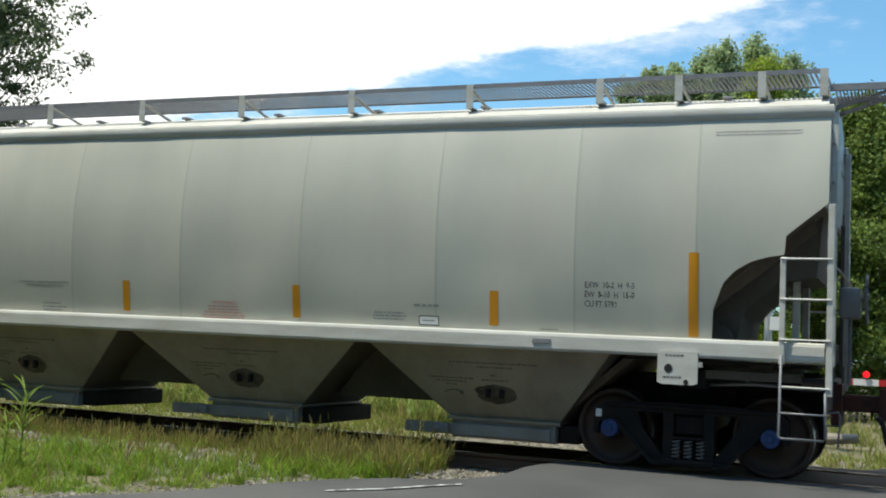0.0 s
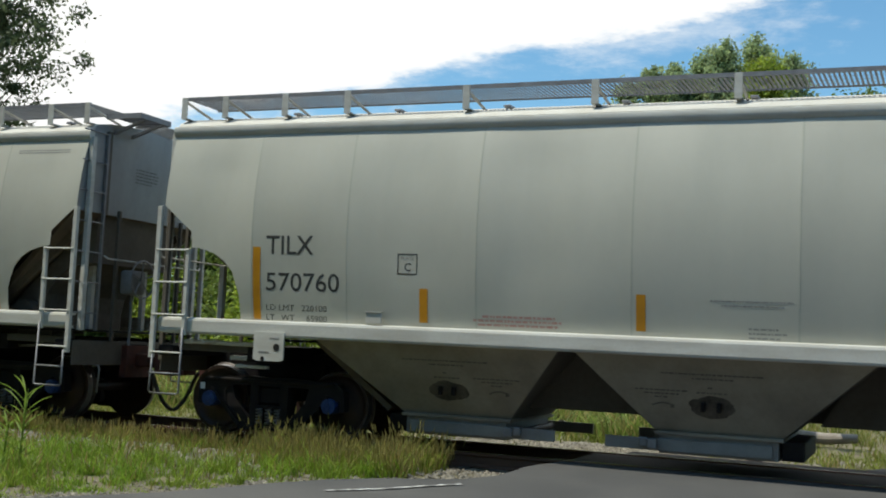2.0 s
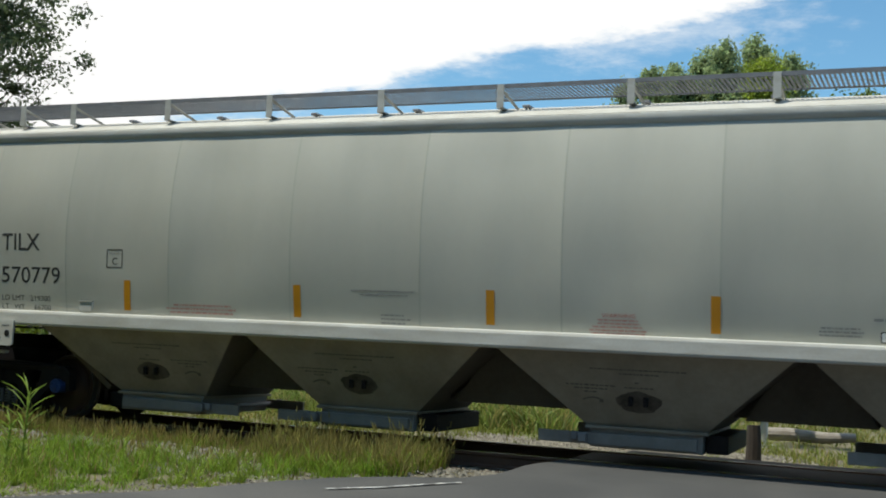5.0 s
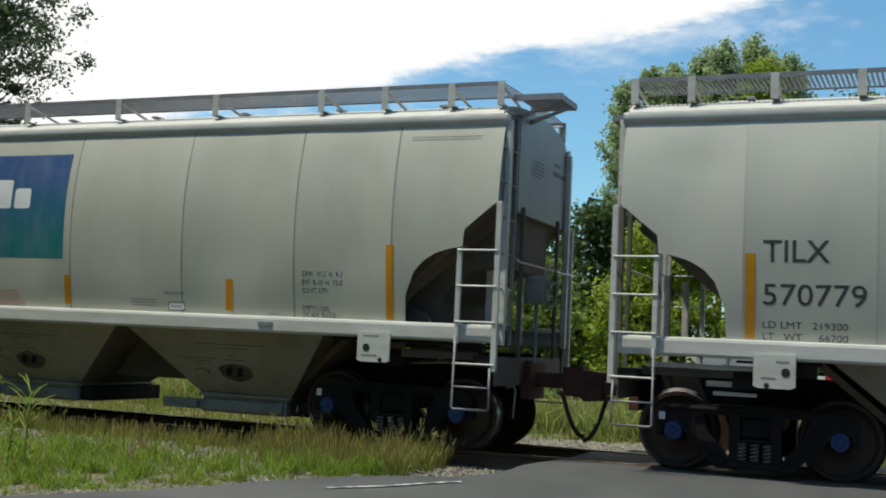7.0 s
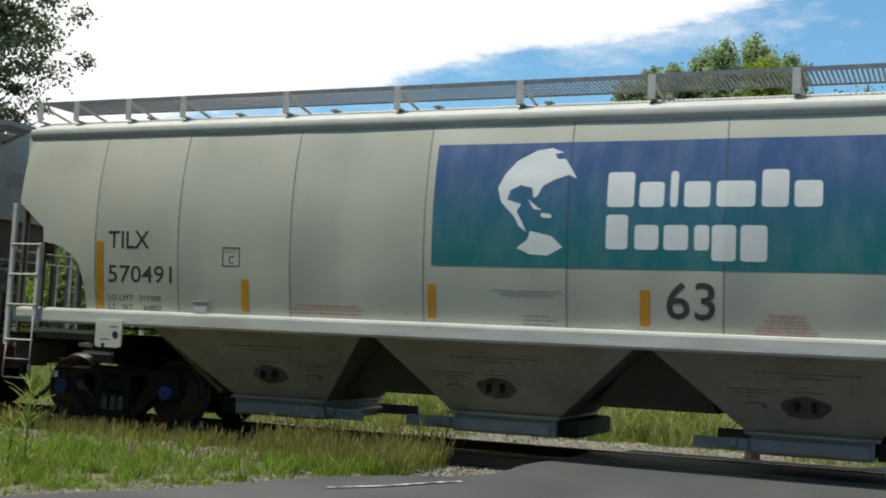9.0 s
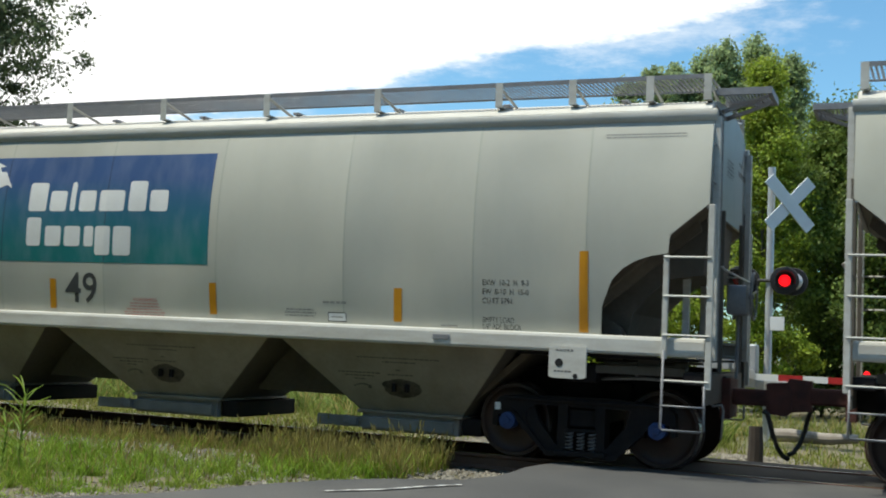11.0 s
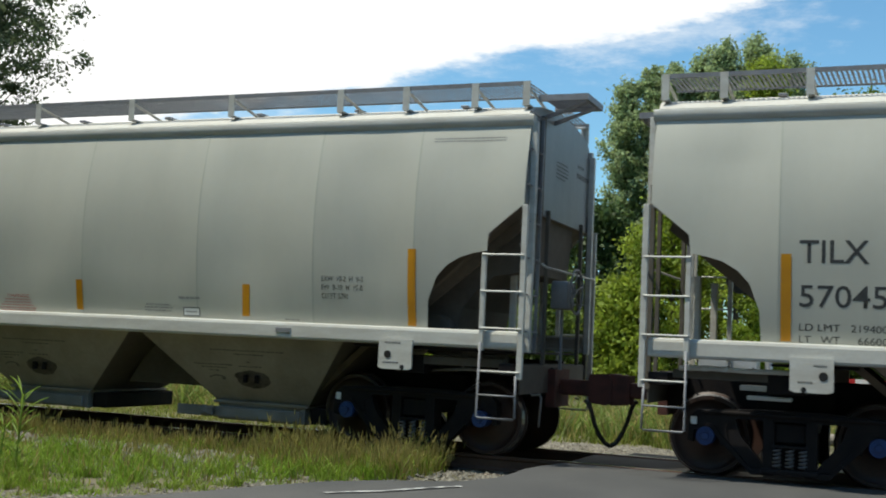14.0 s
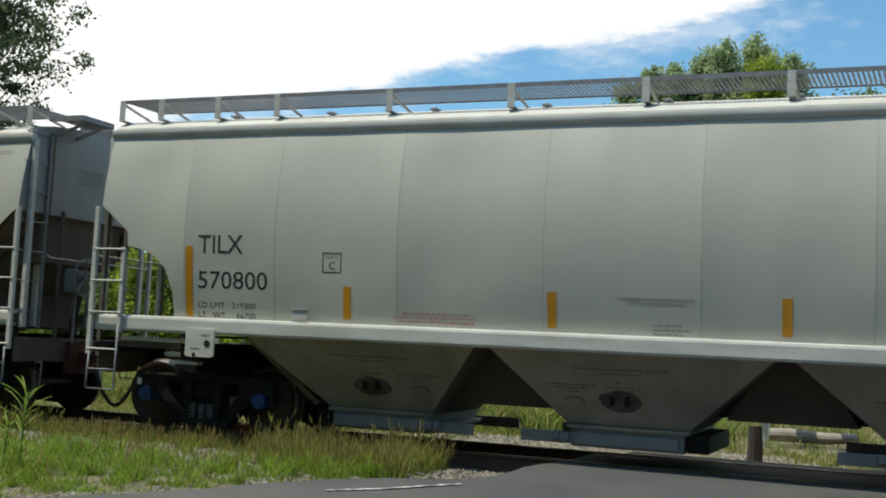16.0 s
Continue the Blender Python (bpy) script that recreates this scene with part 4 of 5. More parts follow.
def sign_car(car, number, shift=0.0):
    """The painted company panel: its emblem and words as plain white shapes."""
    x0, x1, z0, z1 = -2.67, 2.65, 2.26, 3.79
    v, f = side_grid(sorted({*np.linspace(x0, x1, 44), *SEAMS[5:7]}), np.linspace(z0, z1, 18), 0.0022)
    panel = smooth(raw("sign_panel", v, f, LOGO_PAINT, car))
    panel["label"] = "painted panel fading from blue to teal"
    for x in SEAMS[5:7]:
        v, f = side_grid((x - 0.006, x + 0.006), np.linspace(z0, z1, 18), 0.0032)
        raw("panel_seam", v, f, SEAM_DARK, panel)
    gx, gz, s = -1.36, 3.05, 0.67
    cap = [(-0.62, 0.0), (-0.69, 0.26), (-0.58, 0.51), (-0.36, 0.77), (0.0, 0.96), (0.29, 1.0), (0.51, 0.91), (0.35, 0.89), (0.40, 0.79), (0.55, 0.79), (0.67, 0.62), (0.79, 0.42), (0.64, 0.49), (0.36, 0.40), (0.16, 0.29), (0.07, 0.11), (0.0, 0.07), (-0.04, 0.26), (-0.26, 0.31), (-0.45, 0.22), (-0.5, 0.04), (-0.23, -0.04), (-0.31, -0.18), (-0.2, -0.36), (-0.11, -0.55), (-0.26, -0.44), (-0.36, -0.26), (-0.53, -0.09)]
    low = [(-0.29, -0.84), (-0.09, -0.69), (-0.04, -0.53), (0.36, -0.62), (0.58, -0.82), (0.29, -0.97), (-0.04, -0.95)]
    isles = [[(-0.11, 0.06), (0.07, -0.09), (0.16, -0.15), (0.0, -0.13)], [(0.15, -0.20), (0.33, -0.22), (0.36, -0.30), (0.16, -0.28)]]
    on_side("emblem", [[(gx + x * s, gz + z * s) for x, z in o] for o in (cap, low, *isles)], WHITE_PAINT, panel, 0.0042)
    # one rounded block for each letter of the two words
    row1 = ((-0.48, -0.16, 0.42), (-0.10, 0.19, 0.30), (0.26, 0.35, 0.43), (0.42, 0.72, 0.30), (0.79, 1.22, 0.30), (1.29, 1.58, 0.43), (1.64, 1.94, 0.30))
    row2 = ((-0.48, -0.22, 0.41, 0), (-0.14, 0.14, 0.29, 0), (0.20, 0.48, 0.29, 0), (0.55, 0.72, 0.29, 0), (0.75, 1.02, 0.29, 0.12), (1.07, 1.36, 0.29, 0.12))
    for a, b, h in row1:
        on_side("word_block", [rounded(a + shift, b + shift, 2.985, 2.985 + h, 0.045)], WHITE_PAINT, panel, 0.0042)
    for a, b, h, drop in row2:
        on_side("word_block", [rounded(a + shift, b + shift, 2.485 - drop, 2.485 + h, 0.045)], WHITE_PAINT, panel, 0.0042)
    letters("load_text", "EMPTY LOAD", 6.60, 1.635, 0.068, BLACK_PAINT, car, 0.40)
    letters("block_text", '1/4" ADJ  BLOCK', 6.60, 1.555, 0.068, BLACK_PAINT, car, 0.49)
    letters("unit_number", number, 0.24 + shift, 1.70, 0.42, BLACK_PAINT, car, 0.56, off=0.0025, bold=0.008)


SEAM_DARK_GREY = material("seam_grime", (0.17, 0.17, 0.15), (0.30, 0.30, 0.27), rough=0.8, scale=2.0, stretch=(1, 1, 0.6), fine=20)
SEAM_DARK = material("panel_seam_shade", (0.03, 0.05, 0.09), (0.05, 0.07, 0.10), rough=0.8)

first = build_car()
CARS = [("570612", "219800", "66200", None), ("570760", "220100", "65900", None), ("570779", "219300", "66700", None), ("570491", "219200", "66800", "63"), ("570452", "219400", "66600", "49"), ("570800", "219300", "66700", None), ("570633", "219300", "66700", None)]
train = [first] + [copy_thing(first, pose(0, 0, 0)) for _ in CARS[1:]]
for car, (number, load, light, sign) in zip(train, CARS):
    if car not in (train[0], train[-1]):
        number_car(car, number, load, light)
    if sign:
        sign_car(car, sign, 0.03 if sign == "63" else 0.0)
    if number == "570491":
        for ob in car.children:
            if ob.data and ob.data.materials and ob.data.materials[0] == CAR_GREY:
                ob.data = ob.data.copy()
                ob.data.materials[0] = GRIMY_GREY
    tagged(car, "pale grey covered hopper car with a blue-green painted panel" if sign else "pale grey covered hopper car with orange reflector stripes", "freight car", "train of hopper cars")
# grime has gathered in the seams of one car
for ob in train[3].children:
    if ob.name.startswith("seam"):
        ob.data = ob.data.copy()
        ob.data.materials[0] = SEAM_DARK_GREY
# an empty car rides higher on its springs
for ob in train[3].children:
    if not ob.name.startswith(("wheelset", "truck")):
        ob.matrix_basis = Matrix.Translation((0, 0, 0.05)) @ ob.matrix_basis


def travel(t):
    """How far the train has come at a time."""
    q = t / 16
    return -18.022 + 77.96 * q + 12.03 * q * q - 0.66 * q ** 3 + float(np.interp(t, JOLT_T, JOLT))


# slack running in and out of the couplers
JOLT_T = (0, 5.0, 6.0, 6.5, 7.0, 7.5, 8.0, 8.5, 9.0, 9.5, 10.5)
JOLT = (0, 0, 0.05, 0.09, 0.08, 0.08, 0.10, 0.10, 0.0, 0, 0)


def motions():
    for i, car in enumerate(train):
        x = lambda t: travel(t) + 7.86 - PITCH_LEN * (i - 1)
        walk(car, [(t * 0.5, pose(x(t * 0.5), 0, 0)) for t in range(33)])
        for ob in car.children:
            if ob.name.startswith("wheelset"):
                px = ob.location.x
                walk(ob, [(t * 0.1, pose(px, 0, 0.457, 0, math.degrees((travel(t * 0.1) + px) / 0.457) % 360, 0)) for t in range(161)])

# ---- ground, road, track ----
EDGE = [(-17.8, -21), (-12.0, -12.6), (-9.2, -8.6), (-7.3, -5.6), (-6.85, -4.85), (-6.25, -3.95), (-5.6, -3.3), (-5.05, -3.0), (-4.55, -2.85), (-4.25, -2.55), (-4.17, -2.2), (-4.12, -1.65), (-4.0, -1.15), (-3.95, -0.82)]


def ground_z(x, y):
    """The lie of the land: a low bank for the track, level beyond."""
    d = abs(y)
    z = -0.20 - 0.10 * min(1.0, max(0.0, (d - 2.2) / 2.5)) if y < 0 else -0.20
    return z + 0.02 * noise.noise((x * 0.8, y * 0.8, 0)) * (1 if d < 40 else 0)


def road_z(y):
    k = min(1.0, max(0.0, (-y - 1.2) / 4.0))
    return -0.012 - 0.235 * k * k * (3 - 2 * k)


def make_ground():
    xs = sorted({*np.linspace(-30, 12, 85), -1500, -600, -250, -120, -60, 20, 40, 100, 300, 900, 1500})
    ys = sorted({*np.linspace(-20, 16, 73), -1500, -500, -150, -60, -35, 22, 30, 45, 80, 200, 600, 1500})
    verts = [(x, y, ground_z(x, y)) for x in xs for y in ys]
    n = len(ys)
    faces = [(i * n + j, (i + 1) * n + j, (i + 1) * n + j + 1, i * n + j + 1) for i in range(len(xs) - 1) for j in range(n - 1)]
    tagged(smooth(raw("ground", verts, faces, EARTH)), "bare earth and thin grass beside the track", "ground", kind="structure")


def make_road():
    """Asphalt up to the near rail, crossing between the rails, and on beyond."""
    ys = [-21, -19, -17, *np.arange(-14, -0.83, 0.35), -0.82]
    ex, ey = [p[0] for p in EDGE], [p[1] for p in EDGE]
    verts, faces = [], []
    cols = 24
    for y in ys:
        left = float(np.interp(y, ey, ex)) + 0.035 * noise.noise((y * 2.1, 0, 3))
        for k in range(cols + 1):
            q = (k / cols) ** 1.7
            x = left + (16 - left) * q
            verts.append((x, y, road_z(y) + 0.008 * noise.noise((x * 0.7, y * 0.7, 5)) * (y < -1)))
    n = cols + 1
    for i in range(len(ys) - 1):
        for k in range(cols):
            faces.append((i * n + k, i * n + k + 1, (i + 1) * n + k + 1, (i + 1) * n + k))
    rim = [i * n for i in range(len(ys))]
    m = len(verts)
    verts += [(verts[r][0] - 0.05, verts[r][1], verts[r][2] - 0.14) for r in rim]
    faces += [(m + i, rim[i], rim[i + 1], m + i + 1) for i in range(len(rim) - 1)]
    road = tagged(smooth_faces(raw("road", verts, faces, ASPHALT)), "worn grey asphalt road", "road", kind="structure")
    # these fills are near black: the shadow under the train is painted in
    for name, x0, x1, y0, y1, z in (("crossing_panel", -3.95, 16, -0.64, 0.64, -0.015), ("crossing_apron", -3.6, 16, 0.83, 1.45, -0.02)):
        bm = bmesh.new()
        box(bm, x0, x1, y0, y1, -0.16, z, 0.01)
        tagged(part(name, bm, ASPHALT_SHADOW), "asphalt fill beside the rails, the train's shadow in its colour", "road crossing", kind="structure")
    bm = bmesh.new()
    v = [bm.verts.new(p) for p in ((-0.6, 1.46, -0.03), (16, 1.46, -0.03), (30, 30, -0.12), (12, 30, -0.12))]
    bm.faces.new(v)
    tagged(part("road_beyond", bm, ASPHALT), "asphalt road beyond the track", "road", kind="structure")
    # the worn white edge line
    verts, faces = [], []
    pts = [(-5.50, -4.02), (-5.34, -3.90), (-5.01, -3.67), (-4.74, -3.41), (-4.51, -3.2), (-4.38, -3.1)]
    for x, y in pts:
        for s in (-0.035, 0.035):
            verts.append((x + s * 0.8, y - s * 0.6, road_z(y) + 0.012))
    faces = [(2 * i, 2 * i + 1, 2 * i + 3, 2 * i + 2) for i in range(len(pts) - 1)]
    tagged(raw("edge_line", verts, faces, WORN_LINE), "worn white edge line on the asphalt", "road marking", kind="structure")


def make_track():
    for s in (-1, 1):
        bm = bmesh.new()
        yc = s * 0.755
        prism_x(bm, [(yc + y, z) for y, z in ((-0.075, -0.18), (-0.07, -0.165), (-0.012, -0.145), (-0.010, -0.05), (-0.036, -0.038), (-0.037, -0.006), (-0.028, -0.001), (0.028, -0.001), (0.037, -0.006), (0.036, -0.038), (0.010, -0.05), (0.012, -0.145), (0.07, -0.165), (0.075, -0.18))], -160, 120)
        rail = tagged(part("rail", bm, RAIL_SIDE), "rusty steel rail with a polished head", "rail", "rails", kind="structure")
        bm = bmesh.new()
        prism_x(bm, [(yc - 0.026, -0.001), (yc - 0.022, 0.001), (yc + 0.022, 0.001), (yc + 0.026, -0.001)], -160, 120)
        part("rail_head", bm, RAIL_TOP, rail)
    bm = bmesh.new()
    box(bm, -0.11, 0.11, -1.28, 1.28, -0.36, -0.18, 0.012)
    tie = tagged(part("railway_tie", bm, TIE_WOOD), "weathered wooden railway tie", "railway tie", "ties under the rails")
    tie.location = (-4.2, 0, 0)
    for k in range(1, 70):
        copy_thing(tie, pose(-4.2 - 0.53 * k, 0.03 * math.sin(k * 2.3), 0))


def stones(name, count, place, size, seed, label):
    """Loose stones as small uneven lumps."""
    rng = np.random.default_rng(seed)
    base = np.array([(1, 0, -.2), (-.9, .2, -.1), (.1, 1, 0), (-.1, -1, .1), (.1, .1, .8), (0, 0, -.8)])
    tri = [(0, 2, 4), (2, 1, 4), (1, 3, 4), (3, 0, 4), (2, 0, 5), (1, 2, 5), (3, 1, 5), (0, 3, 5)]
    verts, faces = [], []
    for i in range(count):
        x, y, z = place(rng)
        r = size * rng.uniform(0.5, 1.3)
        a = rng.uniform(0, math.tau)
        c, s = math.cos(a), math.sin(a)
        p = base * rng.uniform(0.6, 1.2, (6, 3)) * r
        p = np.stack([p[:, 0] * c - p[:, 1] * s + x, p[:, 0] * s + p[:, 1] * c + y, p[:, 2] * 0.8 + z + r * 0.3], 1)
        n = len(verts)
        verts += p.tolist()
        faces += [(n + a, n + b, n + d) for a, b, d in tri]
    tagged(raw(name, verts, faces, BALLAST), label, "gravel", kind="stuff")


def edge_x(y):
    return float(np.interp(y, [p[1] for p in EDGE], [p[0] for p in EDGE]))


def blades(name, n, place, height, width, mat, seed, label, lean=0.35, head=0.0):
    """Grass: narrow bent blades, each of three faces; head gives some a seed head."""
    rng = np.random.default_rng(seed)
    verts, faces = [], []
    for i in range(n):
        x, y, z, k = place(rng)
        h = height * k * rng.uniform(0.55, 1.25)
        a, b = rng.uniform(0, math.tau), rng.uniform(0, math.tau)
        dx, dy = math.cos(a) * h * lean * rng.uniform(0.2, 1.5), math.sin(a) * h * lean * rng.uniform(0.2, 1.5)
        w = width * rng.uniform(0.6, 1.4)
        wx, wy = math.cos(b) * w, math.sin(b) * w
        m = len(verts)
        verts += [(x - wx, y - wy, z), (x + wx, y + wy, z), (x + dx * .3 + wx * .8, y + dy * .3 + wy * .8, z + h * .55), (x + dx * .3 - wx * .8, y + dy * .3 - wy * .8, z + h * .55), (x + dx, y + dy, z + h)]
        faces += [(m, m + 1, m + 2, m + 3), (m + 3, m + 2, m + 4)]
        if rng.uniform() < head:
            hx, hy, hz = x + dx, y + dy, z + h
            m = len(verts)
            e = 0.012
            verts += [(hx - e, hy, hz - .05), (hx + e, hy, hz - .04), (hx + e * .6 + dx * .15, hy, hz + .05), (hx, hy + e, hz - .05), (hx, hy - e, hz - .04), (hx + dx * .15, hy - e * .6, hz + .05)]
            faces += [(m, m + 1, m + 2), (m + 3, m + 4, m + 5)]
    return tagged(raw(name, verts, faces, mat), label, "grass", kind="stuff")


def tufts(seed, count, ok, x0, x1, y0, y1, spread):
    """Tussocks for blades to grow in: a picker of places, each with its own height."""
    rng = np.random.default_rng(seed)
    made = []
    while len(made) < count:
        x, y = rng.uniform(x0, x1), rng.uniform(y0, y1)
        k = ok(x, y, rng)
        if k > 0:
            made.append((x, y, k * rng.uniform(0.55, 1.25), spread * rng.uniform(0.5, 1.5)))

    def place(r):
        x, y, k, w = made[r.integers(len(made))]
        a, d = r.uniform(0, math.tau), w * r.uniform(0, 1) ** 0.7
        px, py = x + d * math.cos(a), y + d * math.sin(a)
        return px, py, ground_z(px, py) - 0.02, k * (1.1 - 0.5 * d / (w + 0.001))
    return place


def near_ok(x, y, rng):
    """Thick grass by the road, thinner where stone shows through."""
    gap = (edge_x(y) - x) * 0.81
    if gap < 0.36 + 0.12 * noise.noise((x * 1.7, y * 1.7, 4)) or x > -5.45 and y > -3.4:
        return 0
    if -2.75 < y and -11.8 < x < -7.0 and rng.uniform() < 0.91 - 0.25 * max(0.0, noise.noise((x * 0.9, y * 1.2, 2))):
        return 0
    return min(1.0, 0.45 + gap * 0.45) * (0.85 + 0.5 * noise.noise((x * 0.6, y * 0.6, 8)))


def rail_ok(x, y, rng):
    gap = (edge_x(y) - x) * 0.81
    if gap < 0.45 or x > -5.35:
        return 0
    if x < -7.4:
        return 0 if y < -1.5 else 0.42 + 0.3 * noise.noise((x * 0.7, 3, 1))
    return 0.68 + 0.4 * noise.noise((x * 0.7, 3, 1))


def far_ok(x, y, rng):
    if -3.1 < x < -0.6 and 4.6 < y < 7.6 and rng.uniform() < 0.6:
        return 0
    if -6.8 < x < -1.7 and y < 4.3 and rng.uniform() < 0.95:
        return 0
    if x > -0.4 + (y - 1.4) * 0.45 or -6.0 < x < -1.0 and y < 3.0 and rng.uniform() < 0.6:
        return 0
    return min(1.0, 0.35 + 0.12 * (y - 1.5))


def brush_ok(x, y, rng):
    return 0.8 + 0.6 * noise.noise((x * 0.5, y * 0.5, 9))


near_grass = tufts(61, 3900, near_ok, -24, -4.6, -10.5, -1.9, 0.13)
dry_grass = tufts(62, 900, rail_ok, -26, -4.75, -2.5, -1.0, 0.12)
far_grass = tufts(63, 2200, far_ok, -40, 4, 2.0, 15, 0.25)
strip_grass = tufts(65, 1900, far_ok, -30, 2, 1.8, 6.5, 0.22)
far_brush = tufts(64, 700, brush_ok, -40, -3.0, 5.0, 11, 0.3)


def weed(x, y, h, seed):
    """A leafy roadside weed: a stalk with long drooping leaves."""
    rng = random.Random(seed)
    z0 = ground_z(x, y) - 0.02
    root = new("tall_weed")
    root.location = (x, y, z0)
    bm = bmesh.new()
    tube(bm, [(0, 0, 0), (0.02, 0.01, h * 0.5), (0.06, 0.0, h)], 0.012, 6, [0.014, 0.010, 0.004])
    part("stalk", bm, WEED_GREEN, root)
    for k in range(24):
        a, z = k * 2.4, h * (0.15 + 0.85 * k / 24)
        l = h * rng.uniform(0.18, 0.36)
        bm = bmesh.new()
        rows = []
        for q in (0, 0.33, 0.66, 1.0):
            r, zz, w = l * q, z + l * (1.15 * q - 0.45 * q * q), 0.012 * math.sin(math.pi * min(0.97, q * 0.85 + 0.12))
            c, s = math.cos(a), math.sin(a)
            rows.append([bm.verts.new((0.03 * z / h + r * c - w * s, r * s + w * c, zz)), bm.verts.new((0.03 * z / h + r * c, r * s, zz - 0.01)), bm.verts.new((0.03 * z / h + r * c + w * s, r * s - w * c, zz))])
        for p, q in zip(rows, rows[1:]):
            bm.faces.new((p[0], p[1], q[1], q[0]))
            bm.faces.new((p[1], p[2], q[2], q[1]))
        part("leaf", bm, WEED_GREEN, root)
    tagged(root, "bright green leafy weed among roadside grass", "weed")


# ---- trees ----


def tree(name, x, y, h, spread, mat, seed, label, base=0.25, leaf=0.16, clumps=60, per=130, trunk=0.22, puff=1.0, core=0.35):
    """A tapered trunk, limbs, and a crown of many small leaves in uneven clumps."""
    rng = np.random.default_rng(seed)
    root = new(name)
    root.location = (x, y, -0.25)
    bm = bmesh.new()
    bend = rng.uniform(-0.4, 0.4, 2)
    tube(bm, [(0, 0, 0), (bend[0] * .4, bend[1] * .4, h * .3), (bend[0], bend[1], h * .65), (bend[0] * 1.2, bend[1], h * .93)], trunk, 8, [trunk, trunk * .75, trunk * .4, trunk * .08])
    centres = []
    for k in range(clumps):
        q = rng.uniform(0, 1) ** 0.8
        z = h * (base + (1 - base) * q)
        prof = math.sin(math.pi * min(0.97, 0.20 + 0.78 * q)) ** 0.85
        a = rng.uniform(0, math.tau)
        lobe = 0.85 + 0.9 * noise.noise((2.2 * math.cos(a), 2.2 * math.sin(a) + seed * 1.7, z * 0.9))
        r = spread * prof * rng.uniform(core, 1.0) * max(0.3, lobe)
        centres.append((bend[0] * q + r * math.cos(a), bend[1] * q + r * math.sin(a), z))
    centres.append((bend[0], bend[1], h))
    for cx, cy, cz in centres[::4]:
        zb = max(h * 0.15, cz - 0.28 * h * rng.uniform(0.4, 1))
        tube(bm, [(bend[0] * zb / h, bend[1] * zb / h, zb), (cx * .55, cy * .55, (zb + cz) / 2 + .1), (cx, cy, cz)], 0.04, 5, [trunk * .28, trunk * .16, trunk * .05])
    smooth(part("trunk", bm, BARK, root))
    crown(root, centres, spread * puff ** 1.25, leaf, per, mat, rng)
    return tagged(root, label, "tree")


def spire(x, y, h, spread, seed):
    """A tall tree whose limbs climb to feathery tips of different heights."""
    rng = np.random.default_rng(seed)
    root = new("tall_tree")
    root.location = (x, y, -0.25)
    bm = bmesh.new()
    tube(bm, [(0, 0, 0), (0.08, 0, h * 0.5), (0.0, 0.05, h * 0.97)], 0.1, 7, [0.14, 0.09, 0.012])
    centres = []
    for k in range(44):
        q = 0.30 + 0.66 * (k / 43) ** 0.8
        a = k * 2.4 + rng.uniform(-0.4, 0.4)
        reach = spread * rng.uniform(0.55, 1.15) * min(1.0, ((1 - q) / 0.30) ** 0.7 + 0.10)
        rise = reach * rng.uniform(0.7, 1.3)
        c, s = math.cos(a), math.sin(a)
        tube(bm, [(0, 0, h * q - 0.2), (reach * 0.5 * c, reach * 0.5 * s, h * q + rise * 0.25), (reach * c, reach * s, min(h, h * q + rise * 0.7))], 0.03, 4, [0.03, 0.02, 0.006])
        for j in range(7):
            f = 0.25 + 0.75 * j / 6
            centres.append((reach * f * c + rng.normal(0, 0.07), reach * f * s + rng.normal(0, 0.07), min(h, h * q + rise * 0.7 * f * f + rng.normal(0, 0.08))))
    for j in range(6):
        centres.append((rng.normal(0, 0.06), rng.normal(0, 0.06), h - 0.14 * j))
    smooth(part("trunk", bm, BARK, root))
    crown(root, centres, 1.0, 0.075, 70, LEAF_FAR_HAZE, rng)
    return tagged(root, "tall slender woodland tree with feathery mid-green crown, haze in its colour", "tree")


def crown(root, centres, spread, leaf, per, mat, rng):
    C = np.repeat(np.array(centres), per, 0)
    n = len(C)
    size = np.repeat(rng.uniform(0.16, 0.34, len(centres)) * spread ** 0.8, per)
    C = C + rng.normal(size=(n, 3)) * (size * 0.52)[:, None] * np.array((1.15, 1.15, 0.8))
    u = rng.normal(size=(n, 3))
    u /= np.linalg.norm(u, axis=1)[:, None]
    w = np.cross(u, rng.normal(size=(n, 3)))
    w /= np.linalg.norm(w, axis=1)[:, None]
    s = leaf * rng.uniform(0.6, 1.3, n)[:, None]
    V = np.stack([C - u * s, C + w * s * .5, C + u * s, C - w * s * .5], 1).reshape(-1, 3)
    F = np.arange(4 * n).reshape(-1, 4)
    raw("crown", V.tolist(), F.tolist(), mat, root)


# ---- crossing signal ----


